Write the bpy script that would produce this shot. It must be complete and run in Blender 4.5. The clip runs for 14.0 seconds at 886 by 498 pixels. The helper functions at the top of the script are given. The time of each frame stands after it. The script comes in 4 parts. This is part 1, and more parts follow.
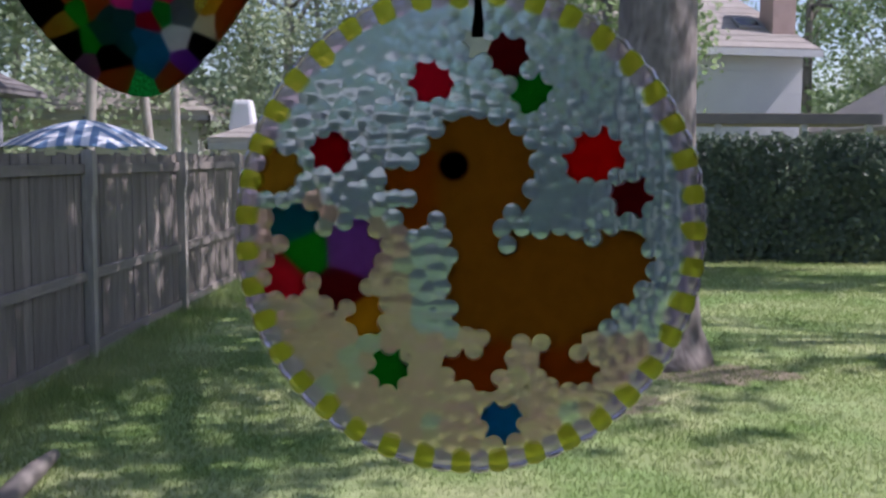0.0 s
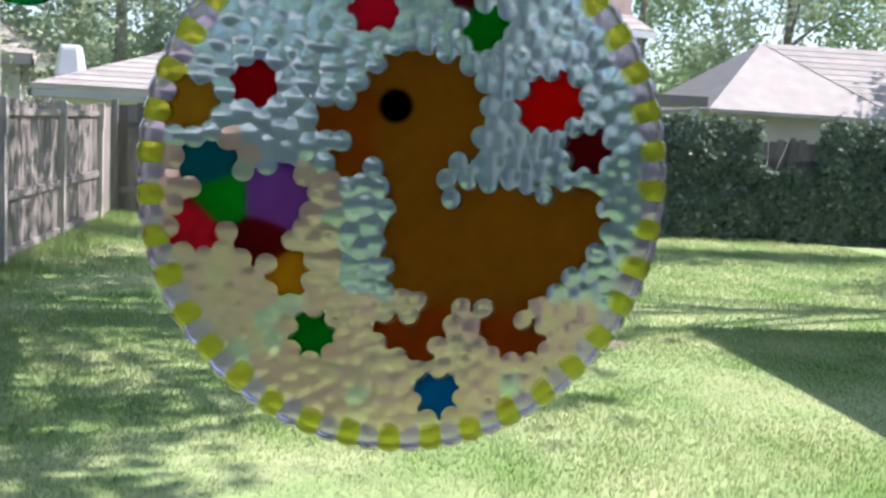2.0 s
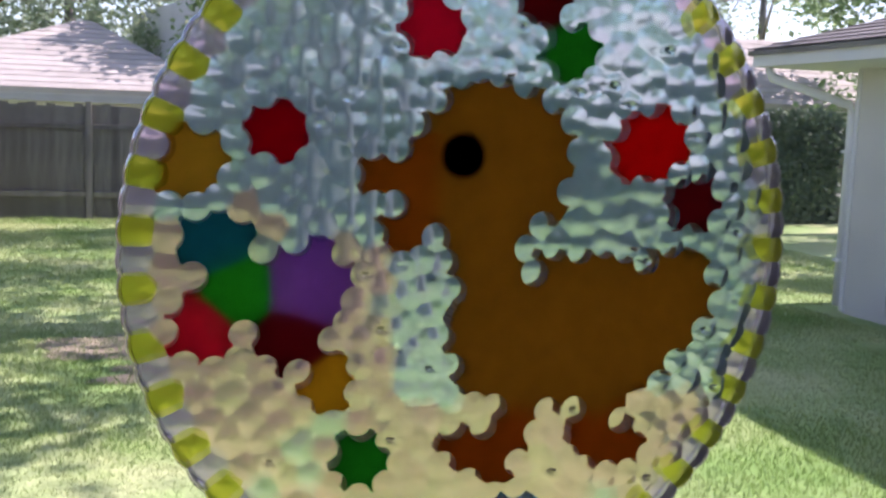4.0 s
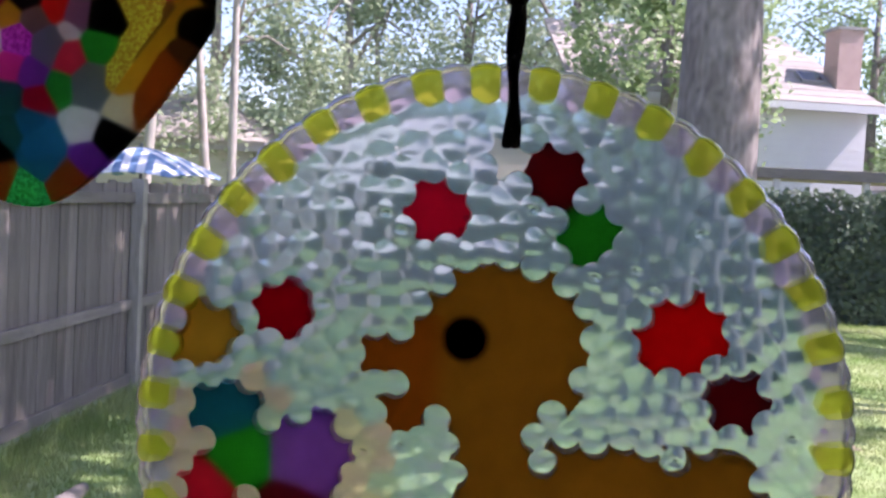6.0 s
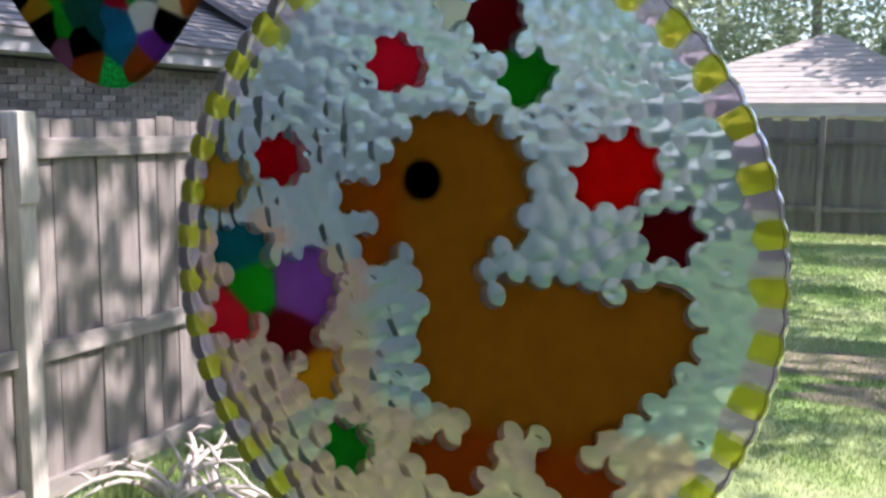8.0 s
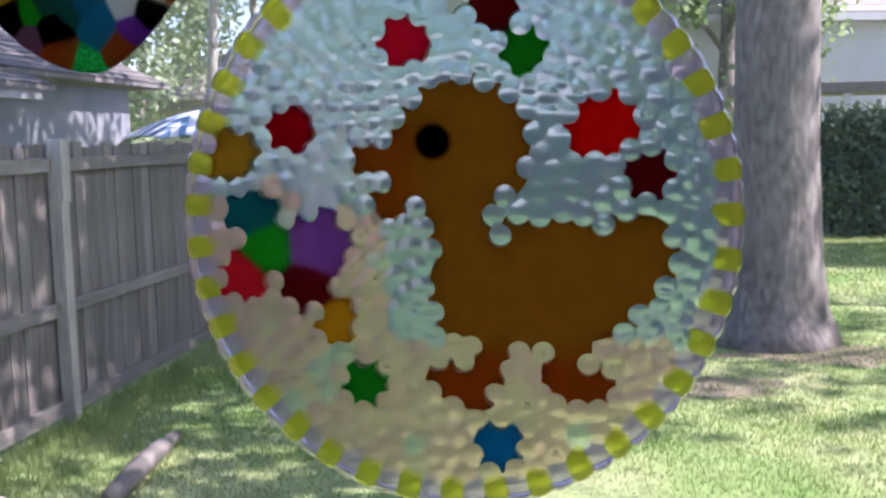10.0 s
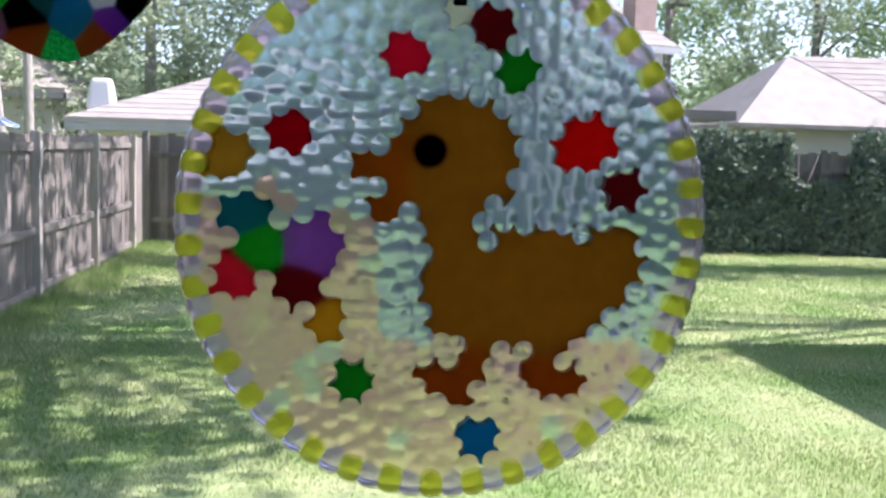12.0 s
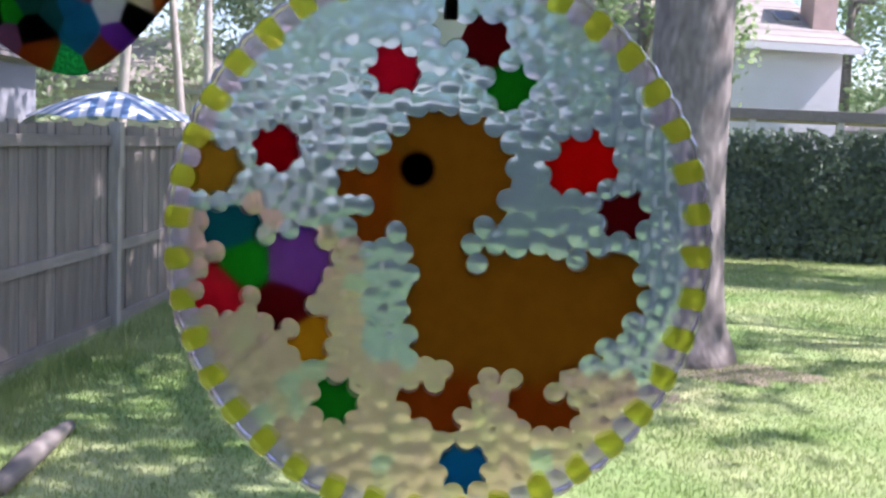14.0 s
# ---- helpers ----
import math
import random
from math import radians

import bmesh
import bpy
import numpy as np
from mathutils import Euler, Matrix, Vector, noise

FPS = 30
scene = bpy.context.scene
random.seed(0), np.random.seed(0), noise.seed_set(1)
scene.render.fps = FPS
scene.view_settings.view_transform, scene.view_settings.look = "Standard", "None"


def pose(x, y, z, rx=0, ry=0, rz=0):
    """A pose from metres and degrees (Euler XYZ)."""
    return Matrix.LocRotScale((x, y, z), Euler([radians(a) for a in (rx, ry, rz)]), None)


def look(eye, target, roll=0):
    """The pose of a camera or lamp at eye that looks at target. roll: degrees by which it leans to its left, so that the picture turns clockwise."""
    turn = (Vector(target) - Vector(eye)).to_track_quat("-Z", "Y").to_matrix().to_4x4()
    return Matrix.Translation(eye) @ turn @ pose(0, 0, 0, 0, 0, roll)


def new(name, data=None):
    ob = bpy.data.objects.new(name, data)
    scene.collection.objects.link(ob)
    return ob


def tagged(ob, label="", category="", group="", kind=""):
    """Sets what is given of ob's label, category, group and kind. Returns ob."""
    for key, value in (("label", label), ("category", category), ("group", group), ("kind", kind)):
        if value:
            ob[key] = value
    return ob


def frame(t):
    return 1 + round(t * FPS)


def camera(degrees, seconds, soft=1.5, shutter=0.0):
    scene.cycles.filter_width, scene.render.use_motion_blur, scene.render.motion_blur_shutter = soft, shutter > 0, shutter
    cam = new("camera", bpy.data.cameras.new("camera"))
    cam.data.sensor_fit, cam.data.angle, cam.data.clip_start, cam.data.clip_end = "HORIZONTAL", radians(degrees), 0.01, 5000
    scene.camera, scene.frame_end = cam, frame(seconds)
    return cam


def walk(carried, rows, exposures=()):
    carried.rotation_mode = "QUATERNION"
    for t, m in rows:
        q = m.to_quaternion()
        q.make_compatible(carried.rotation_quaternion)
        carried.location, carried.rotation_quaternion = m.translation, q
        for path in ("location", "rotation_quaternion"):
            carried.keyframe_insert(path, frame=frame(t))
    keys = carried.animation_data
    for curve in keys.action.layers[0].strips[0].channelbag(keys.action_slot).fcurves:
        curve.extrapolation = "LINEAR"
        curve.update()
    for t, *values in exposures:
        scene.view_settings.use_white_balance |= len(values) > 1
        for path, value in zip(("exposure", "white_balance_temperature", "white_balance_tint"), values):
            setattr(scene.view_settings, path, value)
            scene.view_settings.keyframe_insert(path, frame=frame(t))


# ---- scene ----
cam = camera(47.9, 14.0, soft=2.6)
PATH = [
    (0, (0.009, 0.032, 1.77), (-0.05, 2.023, 1.587), 0.3),
    (0.5, (-0.004, 0.041, 1.77), (0.012, 2.03, 1.557), 1.4),
    (1, (-0.015, 0.055, 1.767), (0.105, 2.039, 1.54), 1.9),
    (1.5, (-0.022, 0.066, 1.762), (0.195, 2.04, 1.526), 2.8),
    (2, (-0.034, 0.085, 1.759), (0.236, 2.051, 1.515), 3.2),
    (4.5, (-0.101, 0.218, 1.786), (0.506, 2.108, 1.539), 1.8),
    (5, (-0.083, 0.222, 1.796), (0.44, 2.143, 1.597), 1.2),
    (5.5, (-0.023, 0.202, 1.803), (0.161, 2.19, 1.674), 1.4),
    (6, (0.016, 0.194, 1.810), (-0.144, 2.184, 1.702), 2.9),
    (6.5, (0.064, 0.193, 1.811), (-0.324, 2.151, 1.689), 3.5),
    (7, (0.094, 0.185, 1.813), (-0.493, 2.092, 1.682), 3.1),
    (7.5, (0.13, 0.188, 1.803), (-0.614, 2.035, 1.623), 2.7),
    (8, (0.143, 0.196, 1.786), (-0.668, 2.007, 1.531), 0.3),
    (8.2, (0.145, 0.194, 1.78), (-0.679, 1.995, 1.502), 0.0),
    (10.5, (0.028, 0.095, 1.767), (-0.097, 2.08, 1.558), -0.2),
    (11, (0.001, 0.09, 1.772), (-0.017, 2.079, 1.565), 1.6),
    (11.5, (-0.02, 0.09, 1.77), (0.072, 2.077, 1.564), 1.4),
    (12, (-0.037, 0.088, 1.768), (0.172, 2.067, 1.564), 1.6),
    (12.5, (-0.027, 0.091, 1.77), (0.182, 2.069, 1.557), 1.9),
    (13, (0.0, 0.096, 1.773), (0.098, 2.082, 1.56), 2.3),
    (13.5, (0.021, 0.101, 1.777), (-0.033, 2.088, 1.551), 2.7),
    (14, (0.034, 0.1, 1.778), (-0.078, 2.085, 1.562), 2.5),
]
EXPOSURES = [(0.0, 0.40, 5950, 29), (0.25, 1.0, 5950, 28), (0.6, 1.4, 5950, 24), (2.0, 1.3, 6000, 21), (4.5, 1.38, 6150, 38),
             (5.5, 1.50, 6100, 40), (7.0, 1.34, 6080, 29), (8.0, 1.44, 6150, 25), (10.5, 1.45, 5950, 31), (12.3, 1.45, 5950, 27), (14.0, 1.42, 5950, 31)]
walk(cam, [(t, look(eye, target, roll)) for t, eye, target, roll in PATH], EXPOSURES)

# ---- light ----
SUN = Vector((0.66, 0.035, 0.75)).normalized()
world = bpy.data.worlds.new("sky")
scene.world = world
world.use_nodes = True
wn = world.node_tree
sky = wn.nodes.new("ShaderNodeTexSky")
sky.sky_type = "NISHITA"
sky.sun_disc = False
sky.sun_elevation = math.asin(SUN.z)
sky.sun_rotation = math.atan2(SUN.x, SUN.y)
bg = wn.nodes["Background"]
bg.inputs["Strength"].default_value = 0.15
wn.links.new(sky.outputs[0], bg.inputs["Color"])
sun_data = bpy.data.lights.new("sun", "SUN")
sun_data.energy = 5.0
sun_data.angle = radians(0.53)
sun_data.color = (1.0, 0.95, 0.87)
sun = new("sun", sun_data)
sun.matrix_world = look((20, 0, 25), Vector((20, 0, 25)) - SUN)


# ---- materials ----
def mat(name, base, second=None, scale=8.0, rough=0.8, metal=0.0, bump=0.0, bump_scale=60.0, fine=0.25, stretch=(1, 1, 1), rand=0.0, spec=0.4, lawn=False):
    """Two-scale noise between two colours, a fine grain, relief, and a random shade for each object or island."""
    m = bpy.data.materials.new(name)
    m.use_nodes = True
    nt = m.node_tree
    L, N = nt.links.new, nt.nodes.new
    b = nt.nodes["Principled BSDF"]
    b.inputs["Roughness"].default_value = rough
    b.inputs["Metallic"].default_value = metal
    b.inputs["Specular IOR Level"].default_value = spec
    second = second or tuple(c * 0.7 for c in base)
    co = N("ShaderNodeTexCoord")
    mp = N("ShaderNodeMapping")
    mp.inputs["Scale"].default_value = stretch
    L(co.outputs["Object"], mp.inputs["Vector"])
    n1 = N("ShaderNodeTexNoise")
    n1.inputs["Scale"].default_value = scale
    n1.inputs["Detail"].default_value = 5
    L(mp.outputs[0], n1.inputs["Vector"])
    r1 = N("ShaderNodeValToRGB")
    r1.color_ramp.elements[0].position, r1.color_ramp.elements[1].position = 0.32, 0.68
    r1.color_ramp.elements[0].color = (*second, 1)
    r1.color_ramp.elements[1].color = (*base, 1)
    L(n1.outputs["Fac"], r1.inputs["Fac"])
    n2 = N("ShaderNodeTexNoise")
    n2.inputs["Scale"].default_value = bump_scale
    n2.inputs["Detail"].default_value = 4
    L(mp.outputs[0], n2.inputs["Vector"])
    mr = N("ShaderNodeMapRange")
    mr.inputs["From Min"].default_value, mr.inputs["From Max"].default_value = 0.3, 0.7
    mr.inputs["To Min"].default_value, mr.inputs["To Max"].default_value = 1 - fine, 1 + fine
    L(n2.outputs["Fac"], mr.inputs["Value"])
    mul = N("ShaderNodeVectorMath")
    mul.operation = "SCALE"
    L(r1.outputs[0], mul.inputs[0])
    L(mr.outputs[0], mul.inputs["Scale"])
    out = mul.outputs[0]
    if rand:
        oi = N("ShaderNodeObjectInfo")
        mr2 = N("ShaderNodeMapRange")
        mr2.inputs["To Min"].default_value, mr2.inputs["To Max"].default_value = 1 - rand, 1 + rand
        L(oi.outputs["Random"], mr2.inputs["Value"])
        mul2 = N("ShaderNodeVectorMath")
        mul2.operation = "SCALE"
        L(out, mul2.inputs[0])
        L(mr2.outputs[0], mul2.inputs["Scale"])
        out = mul2.outputs[0]
    L(patches(nt, out, LUSH_SHADED, WORN_SUNLIT) if lawn else out, b.inputs["Base Color"])
    if bump:
        bp = N("ShaderNodeBump")
        bp.inputs["Strength"].default_value = bump
        bp.inputs["Distance"].default_value = 0.01
        L(n2.outputs["Fac"], bp.inputs["Height"])
        L(bp.outputs[0], b.inputs["Normal"])
    return m


def patches(nt, colour, low, high, scale=0.75):
    """Broad worn and lush patches over a lawn, sun and shade mixed in, the same on soil and blades."""
    L, N = nt.links.new, nt.nodes.new
    co = N("ShaderNodeTexCoord")
    no = N("ShaderNodeTexNoise")
    no.inputs["Scale"].default_value = scale
    no.inputs["Detail"].default_value = 5
    no.inputs["Roughness"].default_value = 0.62
    L(co.outputs["Object"], no.inputs["Vector"])
    r = N("ShaderNodeValToRGB")
    r.color_ramp.elements[0].position, r.color_ramp.elements[1].position = 0.36, 0.64
    r.color_ramp.elements[0].color, r.color_ramp.elements[1].color = (*low, 1), (*high, 1)
    L(no.outputs["Fac"], r.inputs["Fac"])
    mul = N("ShaderNodeVectorMath")
    mul.operation = "MULTIPLY"
    L(colour, mul.inputs[0])
    L(r.outputs[0], mul.inputs[1])
    return mul.outputs[0]


# colour factors: lush grass with shade mixed in, worn grass with sun mixed in
LUSH_SHADED, WORN_SUNLIT = (0.66, 0.78, 0.58), (1.36, 1.18, 1.50)


def leaf_mat(name, a, b_, c=None, through_light=0.45, lawn=False):
    """Leaves: a shade for each leaf, and light through them."""
    m = bpy.data.materials.new(name)
    m.use_nodes = True
    nt = m.node_tree
    L, N = nt.links.new, nt.nodes.new
    b = nt.nodes["Principled BSDF"]
    b.inputs["Roughness"].default_value = 0.55
    geo = N("ShaderNodeNewGeometry")
    r = N("ShaderNodeValToRGB")
    r.color_ramp.elements[0].color, r.color_ramp.elements[1].color = (*a, 1), (*b_, 1)
    if c:
        e = r.color_ramp.elements.new(0.93)
        e.color = (*b_, 1)
        r.color_ramp.elements[2].color = (*c, 1)
    L(geo.outputs["Random Per Island"], r.inputs["Fac"])
    colour = patches(nt, r.outputs[0], LUSH_SHADED, WORN_SUNLIT) if lawn else r.outputs[0]
    L(colour, b.inputs["Base Color"])
    tr = N("ShaderNodeBsdfTranslucent")
    L(colour, tr.inputs["Color"])
    mx = N("ShaderNodeMixShader")
    mx.inputs[0].default_value = through_light
    L(b.outputs[0], mx.inputs[1])
    L(tr.outputs[0], mx.inputs[2])
    L(mx.outputs[0], nt.nodes["Material Output"].inputs[0])
    return m


def clear_plastic(name, tint, milk=0.35, rough=0.16, vary=0.12):
    """Melted clear bead plastic: refracting, slightly milky, with a shade of its own for each bead."""
    m = bpy.data.materials.new(name)
    m.use_nodes = True
    nt = m.node_tree
    L, N = nt.links.new, nt.nodes.new
    b = nt.nodes["Principled BSDF"]
    oi = N("ShaderNodeObjectInfo")
    hs = N("ShaderNodeHueSaturation")
    hs.inputs["Color"].default_value = (*tint, 1)
    mr = N("ShaderNodeMapRange")
    mr.inputs["To Min"].default_value, mr.inputs["To Max"].default_value = 0.5 - vary, 0.5 + vary
    L(oi.outputs["Random"], mr.inputs["Value"])
    L(mr.outputs[0], hs.inputs["Hue"])
    b.inputs["Transmission Weight"].default_value = 1.0
    b.inputs["IOR"].default_value = 1.45
    b.inputs["Roughness"].default_value = rough
    L(hs.outputs[0], b.inputs["Base Color"])
    no = N("ShaderNodeTexNoise")
    no.inputs["Scale"].default_value = 900
    co = N("ShaderNodeTexCoord")
    L(co.outputs["Object"], no.inputs["Vector"])
    bp = N("ShaderNodeBump")
    bp.inputs["Strength"].default_value = 0.06
    bp.inputs["Distance"].default_value = 0.0005
    L(no.outputs["Fac"], bp.inputs["Height"])
    L(bp.outputs[0], b.inputs["Normal"])
    tr = N("ShaderNodeBsdfTranslucent")
    L(hs.outputs[0], tr.inputs["Color"])
    mx = N("ShaderNodeMixShader")
    mx.inputs[0].default_value = milk
    L(b.outputs[0], mx.inputs[1])
    L(tr.outputs[0], mx.inputs[2])
    L(mx.outputs[0], nt.nodes["Material Output"].inputs[0])
    return m


def dyed_plastic(name, col, vary=0.15, glitter=0.0):
    """Dyed bead plastic that lets a diffuse light through."""
    m = bpy.data.materials.new(name)
    m.use_nodes = True
    nt = m.node_tree
    L, N = nt.links.new, nt.nodes.new
    b = nt.nodes["Principled BSDF"]
    b.inputs["Roughness"].default_value = 0.3
    co = N("ShaderNodeTexCoord")
    no = N("ShaderNodeTexNoise")
    no.inputs["Scale"].default_value = 700 if glitter else 60
    L(co.outputs["Object"], no.inputs["Vector"])
    r = N("ShaderNodeValToRGB")
    r.color_ramp.elements[0].position, r.color_ramp.elements[1].position = 0.35, 0.65
    r.color_ramp.elements[0].color = (*[c * (1 - vary - glitter) for c in col], 1)
    r.color_ramp.elements[1].color = (*[min(1, c * (1 + vary + 2 * glitter)) for c in col], 1)
    L(no.outputs["Fac"], r.inputs["Fac"])
    L(r.outputs[0], b.inputs["Base Color"])
    tr = N("ShaderNodeBsdfTranslucent")
    L(r.outputs[0], tr.inputs["Color"])
    mx = N("ShaderNodeMixShader")
    mx.inputs[0].default_value = 0.95
    L(b.outputs[0], mx.inputs[1])
    L(tr.outputs[0], mx.inputs[2])
    L(mx.outputs[0], nt.nodes["Material Output"].inputs[0])
    return m


GRASS_SOIL = mat("lawn_soil", (0.23, 0.345, 0.115), (0.33, 0.385, 0.16), 1.0, 0.95, bump=0.4, bump_scale=30, fine=0.3, lawn=True)
BLADE = leaf_mat("grass_blade", (0.29, 0.395, 0.14), (0.355, 0.45, 0.175), (0.40, 0.465, 0.21), 0.55, lawn=True)
DIRT = mat("bare_soil", (0.29, 0.235, 0.17), (0.20, 0.16, 0.115), 5, 0.95, bump=0.6, bump_scale=40)
BOARD = mat("weathered_board", (0.285, 0.25, 0.222), (0.165, 0.145, 0.13), 3, 0.9, bump=0.35, bump_scale=22, fine=0.3, stretch=(6, 6, 0.6), rand=0.22)
RAIL = mat("weathered_rail", (0.31, 0.275, 0.245), (0.20, 0.178, 0.16), 3, 0.9, bump=0.3, bump_scale=22, stretch=(6, 0.6, 6), rand=0.15)
POST = mat("pale_post", (0.50, 0.46, 0.40), (0.36, 0.33, 0.29), 4, 0.85, bump=0.3, bump_scale=22, stretch=(6, 6, 0.6), rand=0.1)
# darker than the side fence's boards: shade on the back fence is in the colour
SHADED_BOARD = mat("shaded_back_fence", (0.20, 0.18, 0.16), (0.10, 0.09, 0.08), 2.2, 0.9, bump=0.3, bump_scale=20, stretch=(6, 6, 0.6), rand=0.3)
BARK = mat("tree_bark", (0.29, 0.26, 0.24), (0.18, 0.155, 0.14), 4, 0.95, bump=1.0, bump_scale=11, fine=0.35, stretch=(2.2, 2.2, 0.9))
PALE_BARK = mat("pale_bark", (0.45, 0.42, 0.38), (0.3, 0.27, 0.24), 5, 0.9, bump=0.4, bump_scale=14, stretch=(3, 3, 0.6))
WHITE_PAINT = mat("white_painted_siding", (0.78, 0.78, 0.79), (0.70, 0.70, 0.71), 2, 0.6, fine=0.06)
CREAM_WALL = mat("painted_wall", (0.66, 0.64, 0.62), (0.58, 0.56, 0.55), 2, 0.75, bump=0.2, bump_scale=90, fine=0.08)
# grey-blue stands in for the shade on the rear wall, paint unknown
SHADED_WALL = mat("shaded_wall_tone", (0.30, 0.31, 0.335), (0.24, 0.25, 0.27), 2, 0.8, bump=0.2, bump_scale=40, fine=0.12)
TRIM_GREY = mat("grey_trim", (0.42, 0.41, 0.42), (0.34, 0.33, 0.34), 3, 0.6, fine=0.1)
SHINGLE_TAN = mat("tan_shingle", (0.42, 0.385, 0.345), (0.34, 0.31, 0.28), 3, 0.9, bump=0.4, bump_scale=30, rand=0.12)
SHINGLE_GREY = mat("grey_shingle", (0.24, 0.22, 0.215), (0.15, 0.14, 0.135), 3, 0.9, bump=0.4, bump_scale=30, rand=0.3)
BRICK_RED = mat("grey_brown_brick", (0.36, 0.31, 0.30), (0.24, 0.205, 0.20), 8, 0.9, bump=0.3, bump_scale=60, rand=0.45)
MORTAR = mat("pale_mortar", (0.42, 0.40, 0.38), (0.35, 0.33, 0.32), 6, 0.95)
CHIM = mat("chimney_brick", (0.52, 0.38, 0.34), (0.42, 0.30, 0.27), 8, 0.9, rand=0.3)
LEAF_MID = leaf_mat("leaf_mid", (0.20, 0.31, 0.13), (0.38, 0.49, 0.25), (0.56, 0.62, 0.40), 0.5)
# paler leaves for far trees: the bright haze is put into their colour
LEAF_HAZED = leaf_mat("leaf_hazed", (0.30, 0.385, 0.235), (0.49, 0.57, 0.38), (0.66, 0.71, 0.55), 0.5)
# third ivy colour is a few light leaves: sunlit specks put into the colour
LEAF_DARK = leaf_mat("leaf_ivy", (0.085, 0.13, 0.085), (0.20, 0.26, 0.18), (0.40, 0.46, 0.34), 0.35)
TWIG = mat("dry_twig", (0.58, 0.52, 0.46), (0.42, 0.37, 0.32), 20, 0.85)
CANVAS_BLUE = mat("blue_canvas", (0.16, 0.27, 0.42), (0.13, 0.22, 0.36), 4, 0.8, fine=0.08)
CANVAS_WHITE = mat("white_canvas", (0.78, 0.79, 0.80), (0.70, 0.71, 0.73), 4, 0.8, fine=0.05)
METAL = mat("dark_metal", (0.2, 0.2, 0.2), rough=0.4, metal=1.0)
DARK_GLASS = mat("window_dark", (0.03, 0.035, 0.04), (0.02, 0.022, 0.025), 2, 0.08, spec=0.6)
ROOM_PAINT = mat("room_paint", (0.55, 0.52, 0.48), (0.50, 0.47, 0.43), 1.5, 0.85, fine=0.04)
ROOM_FLOOR = mat("room_floor", (0.22, 0.15, 0.10), (0.16, 0.11, 0.07), 3, 0.5, stretch=(6, 0.6, 1))
CORD = mat("dark_brown_cord", (0.022, 0.014, 0.012), (0.012, 0.008, 0.007), 300, 0.8, bump=0.5, bump_scale=900)
SKY_BEAD = clear_plastic("pale_blue_clear_bead", (0.74, 0.91, 1.0), 0.14, 0.135, 0.025)
SAND_BEAD = clear_plastic("pale_sand_clear_bead", (1.0, 0.815, 0.66), 0.24, 0.13, 0.03)
MINT_BEAD = clear_plastic("pale_green_clear_bead", (0.83, 0.93, 0.80), 0.2, 0.13, 0.02)
STAR_CLEAR = clear_plastic("clear_star_bead", (0.94, 0.96, 0.86), 0.35, 0.06, 0.0)
ROSE_BEAD = clear_plastic("pale_rose_clear_bead", (1.0, 0.775, 0.68), 0.25, 0.13, 0.02)
LIME = clear_plastic("lime_yellow_bead", (0.84, 0.84, 0.10), 0.35, 0.12, 0.006)
LILAC = clear_plastic("lilac_bead", (0.80, 0.70, 0.88), 0.24, 0.10, 0.02)
LIP = clear_plastic("clear_lip", (0.93, 0.92, 0.95), 0.02, 0.01, 0.0)


def dye_rgb(r, g, b):
    """The plastic's own colour from the one (0 to 255) that it shows against daylight: light passes two skins of it."""
    return [min(0.99, math.sqrt((c / 255.0) ** 2.2 / 0.46) / 0.95) for c in (r, g, b)]


DYE_TABLE = {
    "crimson": (160, 22, 34), "scarlet": (190, 14, 8), "maroon": (70, 10, 14), "ruby": (125, 6, 16), "green": (4, 92, 18), "bright_green": (4, 106, 16),
    "purple": (98, 52, 118), "teal": (8, 64, 74), "blue": (10, 78, 122), "gold": (150, 98, 12), "ochre": (128, 88, 24), "raspberry": (165, 18, 36),
    "magenta_glitter": (205, 24, 190, 0.3), "green_glitter": (6, 150, 50, 0.3), "gold_glitter": (170, 122, 30, 0.2), "violet": (70, 24, 110), "pink": (170, 24, 88),
    "slate": (48, 56, 68), "mauve": (85, 48, 78), "pine": (12, 46, 42), "white": (175, 180, 188), "cream": (165, 158, 132), "ice": (165, 200, 215),
    "rust": (105, 36, 10), "brown": (40, 22, 14), "taupe": (66, 56, 48), "deep_blue": (10, 62, 96), "black": (3, 3, 3),
    "amber": (106, 63, 15), "orange": (108, 44, 8), "beak": (109, 50, 9), "clear": (235, 238, 220)}
GLITTER = {k: dyed_plastic(k + "_bead", dye_rgb(*DYE_TABLE[k][:3]), 0.04, DYE_TABLE[k][3]) for k in DYE_TABLE if len(DYE_TABLE[k]) == 4}
DYE = {k: dye_rgb(*c[:3]) for k, c in DYE_TABLE.items()}
BLACK = dyed_plastic("black_bead", (0.02, 0.02, 0.02))


